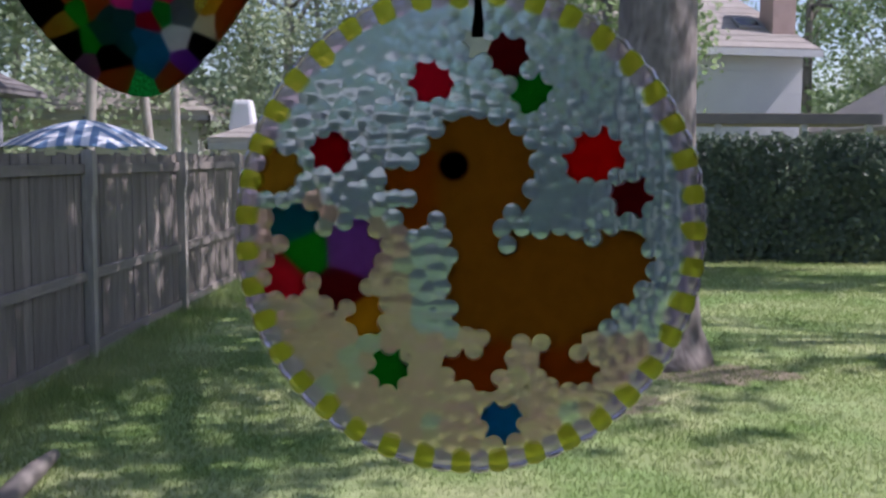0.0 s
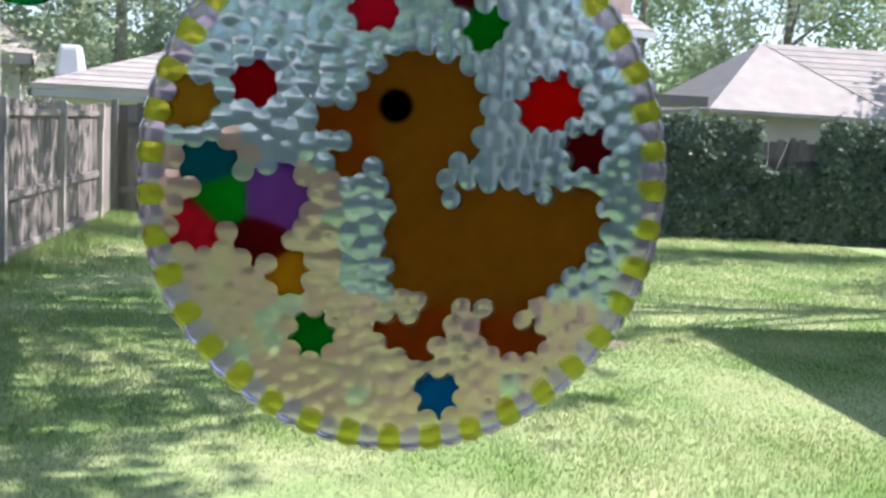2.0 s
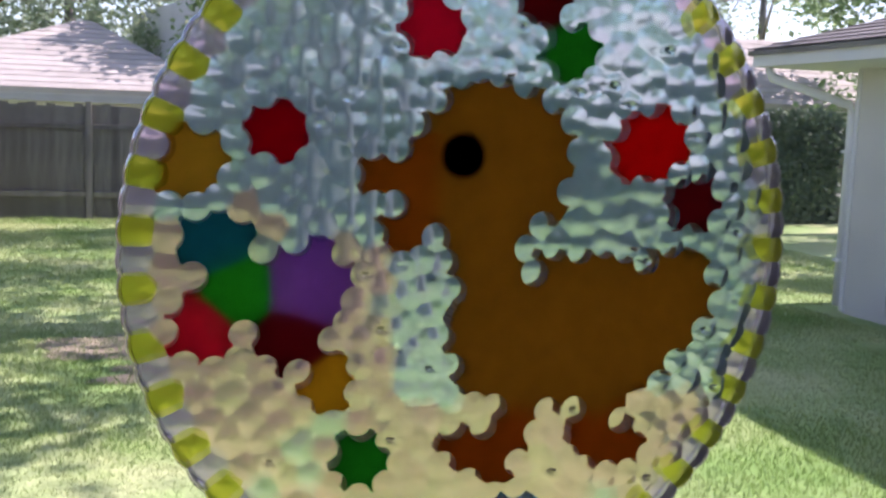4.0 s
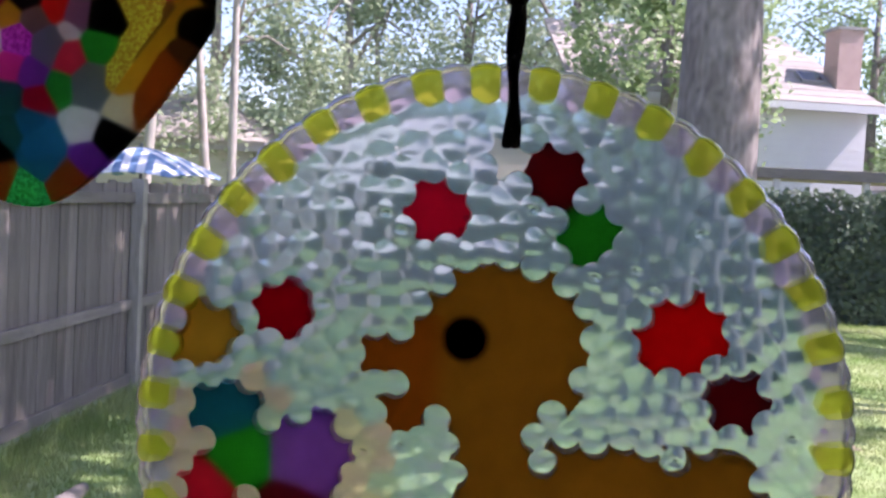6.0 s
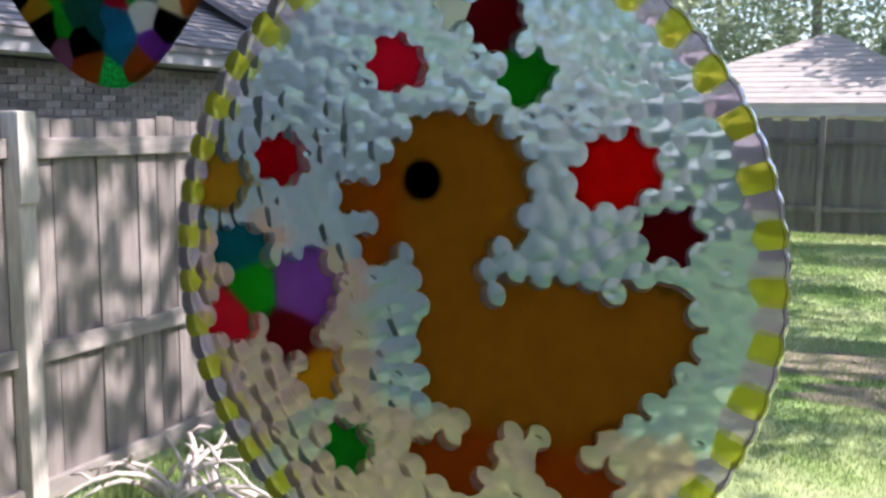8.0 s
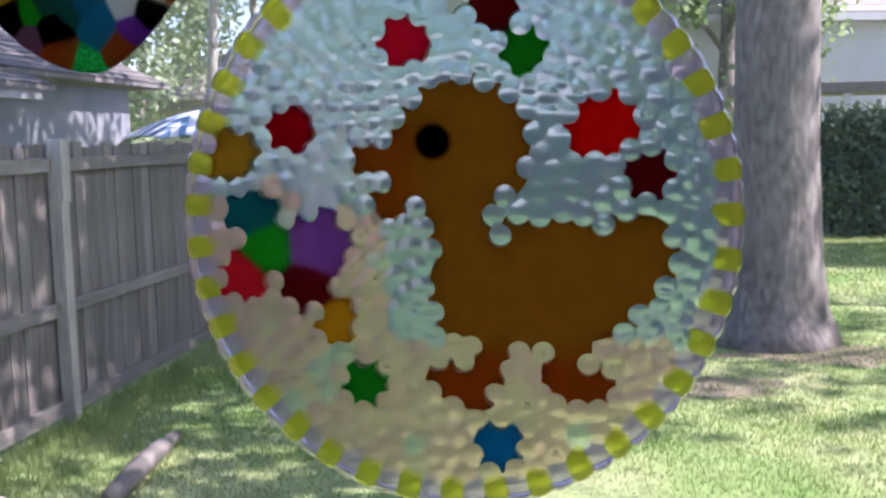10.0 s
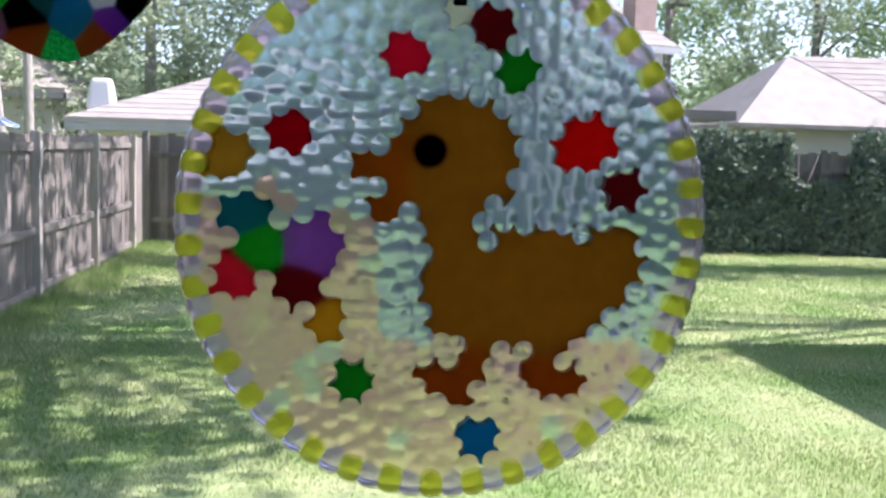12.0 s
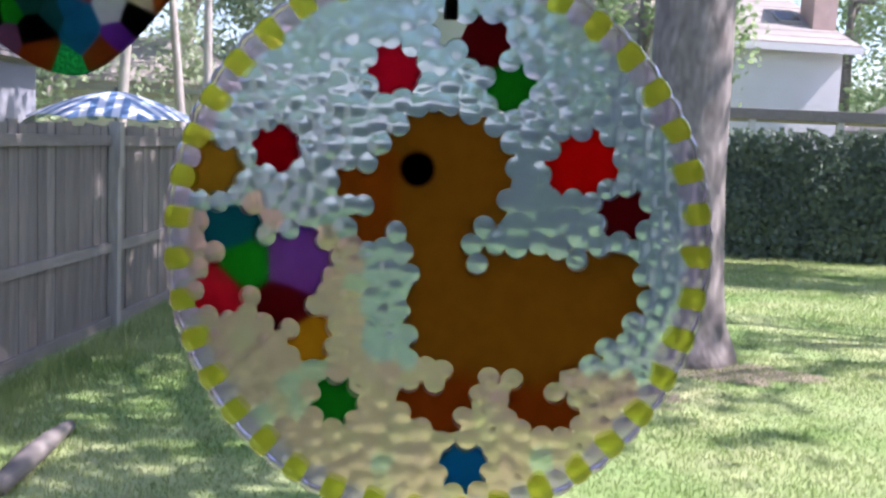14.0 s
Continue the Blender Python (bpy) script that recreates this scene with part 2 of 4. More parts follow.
def fused_dye(name):
    """Dyed bead plastic whose colours have run into one another where the beads fused."""
    m = dyed_plastic(name, (0.5, 0.5, 0.5))
    nt = m.node_tree
    at = nt.nodes.new("ShaderNodeAttribute")
    at.attribute_name = "dye"
    no = next(n for n in nt.nodes if n.bl_idname == "ShaderNodeTexNoise")
    no.inputs["Scale"].default_value = 130
    no.inputs["Detail"].default_value = 4
    mr = nt.nodes.new("ShaderNodeMapRange")
    mr.inputs["From Min"].default_value, mr.inputs["From Max"].default_value = 0.3, 0.7
    mr.inputs["To Min"].default_value, mr.inputs["To Max"].default_value = 0.93, 1.06
    sc = nt.nodes.new("ShaderNodeVectorMath")
    sc.operation = "SCALE"
    nt.links.new(no.outputs["Fac"], mr.inputs["Value"])
    nt.links.new(at.outputs["Color"], sc.inputs[0])
    nt.links.new(mr.outputs[0], sc.inputs["Scale"])
    for n in nt.nodes:
        if n.bl_idname == "ShaderNodeBsdfPrincipled":
            nt.links.new(sc.outputs[0], n.inputs["Base Color"])
        elif n.bl_idname == "ShaderNodeBsdfTranslucent":
            nt.links.new(sc.outputs[0], n.inputs["Color"])
    return m


FUSED = fused_dye("fused_dyed_bead")
PANE = bpy.data.materials.new("window_glass")
PANE.use_nodes = True
_b = PANE.node_tree.nodes["Principled BSDF"]
_b.inputs["Transmission Weight"].default_value = 1.0
_b.inputs["Roughness"].default_value = 0.0
_b.inputs["IOR"].default_value = 1.5


# ---- mesh helpers ----
def thing(name, label, category, m=None, group="", kind=""):
    ob = tagged(new(name), label, category, group, kind)
    ob.empty_display_size = 0.1
    if m is not None:
        ob.matrix_world = m
    return ob


def link_mesh(name, me, parent=None, label=""):
    ob = new(name, me)
    if parent is not None:
        ob.parent = parent
    if label:
        ob["label"] = label
    return ob


def part(name, bm, material, parent=None, label="", smooth=False):
    me = bpy.data.meshes.new(name)
    bm.to_mesh(me)
    bm.free()
    if material:
        me.materials.append(material)
    if smooth:
        me.shade_smooth()
    return link_mesh(name, me, parent, label)


def raw(name, verts, faces, material, parent=None, label="", smooth=False, dyes=None):
    me = bpy.data.meshes.new(name)
    me.from_pydata([tuple(v) for v in verts], [], [tuple(f) for f in faces])
    if dyes is not None:
        at = me.color_attributes.new("dye", "FLOAT_COLOR", "POINT")
        at.data.foreach_set("color", [c for q in dyes for c in (*q, 1.0)])
    me.materials.append(material)
    if smooth:
        me.shade_smooth()
    me.update()
    return link_mesh(name, me, parent, label)


def add_box(bm, lo, hi, bevel=0.0):
    c = [(a + b) / 2 for a, b in zip(lo, hi)]
    s = [abs(b - a) for a, b in zip(lo, hi)]
    r = bmesh.ops.create_cube(bm, size=1, matrix=Matrix.Translation(c) @ Matrix.Diagonal((*s, 1)))
    if bevel:
        edges = list({e for v in r["verts"] for e in v.link_edges})
        bmesh.ops.bevel(bm, geom=edges, offset=bevel, segments=2, affect="EDGES", profile=0.5)
    return r["verts"]


def box(name, lo, hi, material, parent=None, label="", bevel=0.0):
    bm = bmesh.new()
    add_box(bm, lo, hi, bevel)
    return part(name, bm, material, parent, label)


def tube(points, radii, sides=8, wobble=0.0, rng=None):
    """Verts and faces of a tapered tube along points, its ends closed."""
    verts, faces = [], []
    pts = [Vector(p) for p in points]
    up = Vector((0.31, 0.17, 0.93))
    for i, p in enumerate(pts):
        d = (pts[min(i + 1, len(pts) - 1)] - pts[max(i - 1, 0)]).normalized()
        a = d.cross(up)
        if a.length < 0.1:
            a = d.cross(Vector((1, 0, 0)))
        a.normalize()
        b = d.cross(a)
        for k in range(sides):
            t = 2 * math.pi * k / sides
            r = radii[i] * (1 + (rng.uniform(-wobble, wobble) if rng else 0))
            verts.append(p + a * math.cos(t) * r + b * math.sin(t) * r)
    for i in range(len(pts) - 1):
        for k in range(sides):
            k2 = (k + 1) % sides
            faces.append((i * sides + k, i * sides + k2, (i + 1) * sides + k2, (i + 1) * sides + k))
    faces.append(tuple(reversed(range(sides))))
    faces.append(tuple((len(pts) - 1) * sides + k for k in range(sides)))
    return verts, faces


def tube_part(name, points, radii, material, parent=None, sides=8, label=""):
    v, f = tube(points, radii, sides)
    return raw(name, v, f, material, parent, label, smooth=True)


def join(lists):
    verts, faces = [], []
    for v, f in lists:
        o = len(verts)
        verts += v
        faces += [tuple(i + o for i in q) for q in f]
    return verts, faces


def leaves(rng, centre, size, count, leaf, squash=1.0, shell=0.35, per_clump=90, spread=(0.18, 0.36)):
    """Small folded leaves through an uneven, clumped volume."""
    verts, faces = [], []
    c, s = Vector(centre), Vector(size)
    clumps = []
    for _ in range(max(6, count // per_clump)):
        d = Vector((rng.gauss(0, 1), rng.gauss(0, 1), rng.gauss(0, 1))).normalized()
        r = rng.uniform(shell, 1.0) ** 0.6
        clumps.append((c + Vector((d.x * s.x, d.y * s.y, d.z * s.z)) * r, rng.uniform(*spread)))
    for _ in range(count):
        q, w = rng.choice(clumps)
        p = q + Vector((rng.gauss(0, 0.5) * s.x * w, rng.gauss(0, 0.5) * s.y * w, rng.gauss(0, 0.5) * s.z * w * squash))
        a = Vector((rng.gauss(0, 1), rng.gauss(0, 1), rng.gauss(0, 0.6))).normalized()
        b = a.cross(Vector((rng.gauss(0, 1), rng.gauss(0, 1), rng.gauss(0, 1)))).normalized()
        l = leaf * rng.uniform(0.6, 1.4)
        o = len(verts)
        verts += [p, p + a * l * 0.5 + b * l * 0.32, p + a * l, p + a * l * 0.5 - b * l * 0.32]
        faces += [(o, o + 1, o + 2, o + 3)]
    return verts, faces


def tree(label, base, height, trunk_r, crown_c, crown_s, count, leaf, leaf_material, bark=None, seed=1, limbs=6, lean=(0, 0), per_clump=90, spread=(0.18, 0.36), gap=None):
    """A tapered trunk with flared foot, limbs and a clumped crown."""
    rng = random.Random(seed)
    bark = bark or BARK
    t = thing("tree", label, "tree", pose(*base))
    b = Vector(base)
    zs = [-0.1, 0.12, 0.3, 0.7, 1.5, 3.0, height * 0.6, height]
    rs = [1.75, 1.45, 1.22, 1.08, 1.0, 0.96, 0.75, 0.35]
    pts = [(lean[0] * z / height + 0.02 * math.sin(z * 2), lean[1] * z / height, z) for z in zs]
    v, f = tube(pts, [trunk_r * r for r in rs], 20, 0.035, rng)
    raw("trunk", v, f, bark, t, smooth=True)
    cc = Vector(crown_c) - b
    for i in range(limbs):
        a = 2 * math.pi * (i + rng.random()) / limbs
        z0 = height * rng.uniform(0.5, 0.85)
        end = cc + Vector((math.cos(a) * crown_s[0] * 0.75, math.sin(a) * crown_s[1] * 0.75, rng.uniform(-0.3, 0.6) * crown_s[2]))
        p0 = Vector((lean[0] * z0 / height, lean[1] * z0 / height, z0))
        mid = p0.lerp(end, 0.5) + Vector((0, 0, 0.08 * height))
        tube_part("limb", [p0, p0.lerp(mid, 0.5) + Vector((0, 0, 0.1)), mid, end], [trunk_r * 0.4, trunk_r * 0.3, trunk_r * 0.22, trunk_r * 0.06], bark, t, 7)
    v, f = leaves(rng, cc, crown_s, count, leaf, per_clump=per_clump, spread=spread)
    if gap:
        # a hole cut in the crown to let sun down, along the light's way: x and y at the height of its middle, and its
        # radius
        gx, gy, gr = gap
        f = [q for q in f if math.hypot(v[q[0]].x + b.x - gx - (v[q[0]].z - cc.z) * SUN.x / SUN.z, v[q[0]].y + b.y - gy) > gr]
    raw("crown", v, f, leaf_material, t)
    return t


# ---- ground ----
def build_ground():
    n = 90
    xs = np.sign(np.linspace(-1, 1, n)) * np.abs(np.linspace(-1, 1, n)) ** 2.4 * 300
    verts, faces = [], []
    for j in range(n):
        for i in range(n):
            x, y = xs[i], xs[j] + 8
            z = 0.03 * noise.noise(Vector((x * 0.35, y * 0.35, 0))) if abs(x) < 40 and abs(y) < 40 else 0
            verts.append((x, y, z - 0.02))
    for j in range(n - 1):
        for i in range(n - 1):
            faces.append((j * n + i, j * n + i + 1, (j + 1) * n + i + 1, (j + 1) * n + i))
    tagged(raw("ground", verts, faces, GRASS_SOIL, smooth=True), "mown green lawn with dry patches and bare soil", "lawn", kind="structure")


def build_grass():
    rng = np.random.default_rng(5)
    verts, faces = [], []

    def sow(count, x0, x1, y0, y1, h, thin=False):
        x = rng.uniform(x0, x1, count)
        y = rng.uniform(y0, y1, count)
        for px, py in zip(x, y):
            d = noise.noise(Vector((px * 0.9, py * 0.9, 3.1)))
            q = min(math.hypot((px - 1.9) / 0.85, (py - 8.3) / 0.5), math.hypot((px + 0.1) / 0.8, (py - 8.1) / 0.5), math.hypot((px - 0.5) / 0.9, (py - 7.2) / 0.4))
            if q + 0.5 * d < 0.95 and rng.random() < 0.4:
                continue
            if d < -0.6 or (thin and rng.random() < (px - x0) / (x1 - x0)):
                continue
            hh = h * rng.uniform(0.5, 1.3) * (1 + 0.6 * d)
            a = rng.uniform(0, 6.283)
            w = 0.003 + 0.0003 * py
            lx, ly = rng.normal(0, 0.35, 2) * hh
            o = len(verts)
            ca, sa = math.cos(a) * w, math.sin(a) * w
            verts.extend(((px - ca, py - sa, -0.02), (px + ca, py + sa, -0.02), (px + lx, py + ly, hh)))
            faces.append((o, o + 1, o + 2))

    sow(135000, -3.3, 6.5, 3.2, 9.0, 0.010)
    sow(100000, -3.3, 9.5, 9.0, 17.4, 0.015)
    sow(14000, -3.3, -2.6, 3.0, 17.4, 0.09, True)
    sow(3500, -3.5, 8.5, 16.8, 17.4, 0.06)
    tagged(raw("grass", verts, faces, BLADE), "sunlit green lawn grass, longer along the fence", "grass", kind="stuff")


build_ground()
build_grass()
for x, y, a, b in ((1.9, 8.3, 0.75, 0.45), (-0.1, 8.1, 0.75, 0.45), (0.5, 7.2, 0.85, 0.36)):
    bm = bmesh.new()
    bmesh.ops.create_circle(bm, cap_ends=True, segments=60, radius=1)
    for v in bm.verts:
        k = 1 + 0.4 * noise.noise(v.co * 2.3 + Vector((x, y, 0))) + 0.15 * noise.noise(v.co * 9)
        v.co = (v.co.x * a * k, v.co.y * b * k, 0)
    soil = part("soil_patch", bm, DIRT)
    soil.location = (x, y, -0.013)
    tagged(soil, "bare brown soil worn into the lawn", "soil", kind="structure")

# ---- the left fence ----
FX = -3.31
POSTS_Y = (0.75, 3.40, 6.06, 8.56, 11.33, 13.95, 16.4)


def build_left_fence():
    f = thing("fence", "weathered grey wooden board fence with pale posts and three rails", "fence", pose(FX, 0, 0))
    rng = random.Random(3)
    protos = []
    for k in range(6):
        bm = bmesh.new()
        h = 1.79 + rng.uniform(-0.015, 0.015)
        add_box(bm, (-0.063, -0.069, 0.03), (-0.045, 0.069, h), 0.003)
        me = bpy.data.meshes.new("board")
        bm.to_mesh(me)
        bm.free()
        me.materials.append(BOARD)
        protos.append(me)
    y = 0.4
    while y < 17.4:
        b = link_mesh("board", rng.choice(protos), f)
        b.location = (rng.uniform(-0.006, 0.004), y, rng.uniform(-0.02, 0.015))
        b.rotation_euler = (radians(rng.uniform(-0.35, 0.35)), 0, radians(rng.uniform(-1.5, 1.5)))
        y += 0.1435
    for z0, z1 in ((1.605, 1.70), (0.685, 0.775), (0.04, 0.13)):
        for a, b in zip(POSTS_Y[:-1], POSTS_Y[1:]):
            box("rail", (-0.044, a + 0.005, z0 + rng.uniform(-0.012, 0.012)), (-0.006, b - 0.005, z1), RAIL, f, bevel=0.004)
    for y in POSTS_Y:
        bm = bmesh.new()
        add_box(bm, (-0.044, y - 0.046, -0.2), (0.046, y + 0.046, 1.82), 0.006)
        p = part("post", bm, POST, f)
        # a lighter block nailed to the post's head
        box("post_block", (0.047, y - 0.05, 1.42), (0.062, y + 0.05, 1.815), POST, p, bevel=0.003)
    return f


build_left_fence()

# ---- back fence with ivy ----
BY = 17.5


def build_back_fence():
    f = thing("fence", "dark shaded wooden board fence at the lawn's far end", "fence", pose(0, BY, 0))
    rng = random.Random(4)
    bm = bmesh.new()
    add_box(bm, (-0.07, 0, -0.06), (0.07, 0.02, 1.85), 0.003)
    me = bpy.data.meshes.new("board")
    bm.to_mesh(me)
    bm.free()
    me.materials.append(SHADED_BOARD)
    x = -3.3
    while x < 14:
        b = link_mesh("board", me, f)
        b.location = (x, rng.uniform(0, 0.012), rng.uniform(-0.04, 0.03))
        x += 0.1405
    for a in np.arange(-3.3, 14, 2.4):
        box("post", (a - 0.05, -0.06, -0.1), (a + 0.05, -0.002, 1.9), SHADED_BOARD, f, bevel=0.005)
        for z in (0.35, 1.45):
            box("rail", (a + 0.055, -0.045, z), (a + 2.345, -0.003, z + 0.09), SHADED_BOARD, f, bevel=0.004)


build_back_fence()


def ivy_hedge(x0, x1, seed, top=2.1):
    rng = random.Random(seed)
    h = thing("ivy_hedge", "dark green ivy hedge grown over the back fence", "hedge", pose((x0 + x1) / 2, BY - 0.25, 0), group="ivy on the back fence")
    w = (x1 - x0) / 2
    verts, faces = [], []
    for _ in range(int(5200 * w)):
        x = rng.uniform(-w, w)
        z = rng.uniform(0.0, top) - (0.1 * abs(noise.noise(Vector((x * 1.7, seed, 0)))))
        dep = 0.28 + 0.16 * noise.noise(Vector((x * 1.3, z * 1.6, seed)))
        p = Vector((x, -dep * rng.uniform(0.55, 1.0) + 0.25, z + 0.08 * noise.noise(Vector((x * 3, 1, seed)))))
        a = Vector((rng.gauss(0, 1), rng.gauss(-0.5, 0.5), rng.gauss(-0.4, 0.8))).normalized()
        b = a.cross(Vector((rng.gauss(0, 0.5), -1, rng.gauss(0, 0.5)))).normalized()
        l = rng.uniform(0.06, 0.13)
        o = len(verts)
        verts += [p, p + a * l * 0.5 + b * l * 0.42, p + a * l, p + a * l * 0.5 - b * l * 0.42]
        faces.append((o, o + 1, o + 2, o + 3))
    raw("foliage", verts, faces, LEAF_DARK, h)
    for k in range(max(2, int(w * 2))):
        x = rng.uniform(-w, w)
        tube_part("stem", [(x, 0.12, 0), (x + rng.uniform(-0.2, 0.2), 0.1, 0.8), (x + rng.uniform(-0.4, 0.4), 0.12, 1.8)], [0.025, 0.018, 0.008], BARK, h, 6)


ivy_hedge(3.2, 8.0, 11, 2.2)
ivy_hedge(8.0, 9.1, 13, 1.35)
ivy_hedge(9.1, 13.5, 12, 2.25)


# ---- buildings ----
def roof_slab(name, corners, material, parent, thick=0.09):
    """A roof plane through three or four corners, with thickness."""
    n = (Vector(corners[1]) - Vector(corners[0])).cross(Vector(corners[2]) - Vector(corners[0])).normalized()
    if n.z < 0:
        corners = list(reversed(corners))
        n = -n
    top = [Vector(c) for c in corners]
    low = [c - Vector((0, 0, thick)) for c in top]
    k = len(top)
    faces = [tuple(range(k)), tuple(reversed(range(k, 2 * k)))] + [(i, i + k, (i + 1) % k + k, (i + 1) % k) for i in range(k)]
    return raw(name, top + low, faces, material, parent)


def courses(name, a, b, c, d, rows, material, parent):
    """Shingle courses over the roof plane a-b (eave) to d-c (ridge): thin overlapping strips."""
    a, b, c, d = map(Vector, (a, b, c, d))
    n = (b - a).cross(d - a).normalized()
    if n.z < 0:
        n = -n
    for i in range(rows):
        t0, t1 = i / rows, min(1, (i + 1.25) / rows)
        p = [a.lerp(d, t0), b.lerp(c, t0), b.lerp(c, t1), a.lerp(d, t1)]
        lift = [0.022, 0.022, 0.008, 0.008]
        top = [q + n * l for q, l in zip(p, lift)]
        low = [q + n * (l - 0.010) for q, l in zip(p, lift)]
        faces = [(0, 1, 2, 3), (7, 6, 5, 4)] + [(j, j + 4, (j + 1) % 4 + 4, (j + 1) % 4) for j in range(4)]
        raw(name, top + low, faces, material, parent)


def hip_house(label, x0, x1, y0, y1, wall_z, peak_z, ridge, wall_material, roof_material, over=0.4, rows=12, ridge_y=None):
    """A house with a hip roof; ridge: x of its two ends."""
    h = thing("house", label, "house", pose((x0 + x1) / 2, (y0 + y1) / 2, 0))
    o = Vector(((x0 + x1) / 2, (y0 + y1) / 2, 0))
    box("wall", Vector((x0 + over, y0 + over, -0.1)) - o, Vector((x1 - over, y1 - over, wall_z - 0.02)) - o, wall_material, h)
    ym = ridge_y or (y0 + y1) / 2
    r0, r1 = Vector((ridge[0], ym, peak_z)) - o, Vector((ridge[1], ym, peak_z)) - o
    c = [Vector((x, y, wall_z)) - o for x, y in ((x0, y0), (x1, y0), (x1, y1), (x0, y1))]
    for p in ([c[0], c[1], r1, r0], [c[1], c[2], r1, r1], [c[2], c[3], r0, r1], [c[3], c[0], r0, r0]):
        q = p if (p[2] - p[3]).length > 1e-4 else p[:3]
        rs = roof_slab("roof", q, roof_material, h)
        courses("shingle_course", p[0], p[1], p[2], p[3], rows, roof_material, rs)
    for a, b in ((c[0], c[1]), (c[3], c[0]), (c[1], c[2])):
        lo = Vector((min(a.x, b.x) - 0.03, min(a.y, b.y) - 0.03, wall_z - 0.24))
        hi = Vector((max(a.x, b.x) + 0.03, max(a.y, b.y) + 0.03, wall_z - 0.1))
        # grey in place of white: the shadow on the fascia is put into its colour
        box("fascia", lo, hi, TRIM_GREY, h)
    return h, o


# the low house behind the back fence
h, o = hip_house("low house behind the fence with a pale tan hip roof", -5.6, 1.6, 21.0, 28.0, 2.15, 3.75, (-1.4, -1.15), CREAM_WALL, SHINGLE_TAN, rows=14)
bm = bmesh.new()
add_box(bm, (-0.30, -0.22, -0.3), (0.30, 0.22, 0.40), 0.10)
for vert in bm.verts:
    if vert.co.z > 0.1:
        vert.co.x *= 0.72
        vert.co.y *= 0.8
ob = part("roof_vent", bm, WHITE_PAINT, h, "white vent box on the roof")
ob.location = Vector((-5.05, 22.0, 2.6)) - o

# the garage with the wide pale roof
def garage():
    g = thing("garage", "garage with a broad pale pinkish roof", "garage", pose(12, 23, 0))
    o = Vector((12, 23, 0))
    B, F, A, G, R = [Vector(q) - o for q in ((8.25, 20.42, 2.45), (12.9, 20.8, 2.45), (10.35, 22.8, 4.10), (21.0, 21.2, 2.45), (19.0, 23.4, 4.2))]
    back = [Vector(q) - o for q in ((21.0, 27.0, 2.45), (8.6, 27.0, 2.45))]
    roof_slab("roof_end", [B, F, A], SHINGLE_TAN, g)
    rs = roof_slab("roof", [F, G, R, A], SHINGLE_TAN, g)
    courses("shingle_course", F, G, R, A, 12, SHINGLE_TAN, rs)
    roof_slab("roof", [A, R, back[0], back[1]], SHINGLE_TAN, g)
    roof_slab("roof", [B, A, back[1]], SHINGLE_TAN, g)
    box("wall", Vector((8.5, 21.4, -0.1)) - o, Vector((20.5, 26.6, 2.40)) - o, CREAM_WALL, g)


garage()


def white_house():
    """The two-storey house far behind the hedge."""
    x0, x1, y0, y1 = 1.0, 8.5, 26.3, 33.0
    h = thing("house", "white two-storey house with a pale roof and a brick chimney", "house", pose(x1, y0, 0, rz=13))
    o = Vector((x1, y0, 0))
    box("wall", Vector((x0, y0, 0)) - o, Vector((x1 - 0.05, y1, 4.5)) - o, WHITE_PAINT, h)
    for k in range(22):
        box("siding_board", Vector((x0, y0 - 0.03, 0.2 + k * 0.19)) - o, Vector((x1 - 0.05, y0 - 0.004, 0.2 + k * 0.19 + 0.18)) - o, WHITE_PAINT, h)
    e = 4.55
    p = [Vector(q) - o for q in ((x0 - 0.3, y0 - 0.35, e), (x1 + 0.25, y0 - 0.35, e), (x1 - 1.2, y0 + 3.0, 6.7), (x0 - 0.3, y0 + 3.0, 6.7))]
    rs = roof_slab("roof", p, SHINGLE_TAN, h)
    courses("shingle_course", p[0], p[1], p[2], p[3], 12, SHINGLE_TAN, rs)
    p = [Vector(q) - o for q in ((x1 + 0.25, y0 - 0.35, e), (x1 + 0.25, y1, e), (x1 - 1.2, y0 + 3.0, 6.7))]
    roof_slab("roof", p, SHINGLE_TAN, h)
    box("fascia", Vector((x0 - 0.3, y0 - 0.4, e - 0.2)) - o, Vector((x1 + 0.3, y0 - 0.352, e - 0.02)) - o, WHITE_PAINT, h)
    ch = box("chimney", Vector((7.75, y0 + 0.3, 4.4)) - o, Vector((8.4, y0 + 1.0, 6.5)) - o, CHIM, h, "red brick chimney", 0.01)
    box("chimney_cap", Vector((7.7, y0 + 0.25, 6.5)) - o, Vector((8.45, y0 + 1.05, 6.58)) - o, MORTAR, ch)
    k = box("skylight", (-0.32, -0.26, 0), (0.32, 0.26, 0.07), TRIM_GREY, h, "roof window with a grey kerb", 0.01)
    pitch = math.atan2(6.7 - e, 3.35)
    k.matrix_parent_inverse = Matrix()
    k.location = Vector((7.25, y0 + 0.75, e + 1.1 * math.tan(pitch) + 0.02)) - o
    k.rotation_euler = (pitch, 0, 0)
    box("pane", (-0.27, -0.21, 0.071), (0.27, 0.21, 0.085), DARK_GLASS, k)


white_house()

# the carport beam behind the hedge
cp = thing("carport", "low weathered wooden carport roof with white posts behind the hedge", "carport", pose(5.5, 19.0, 0))
box("roof_beam", (-3.0, -0.1, 2.42), (2.1, 1.6, 2.62), RAIL, cp, bevel=0.01)
for x in (-2.7, -0.9, 0.7, 1.9):
    box("post", (x - 0.06, 0, -0.1), (x + 0.06, 0.12, 2.418), WHITE_PAINT, cp, bevel=0.01)


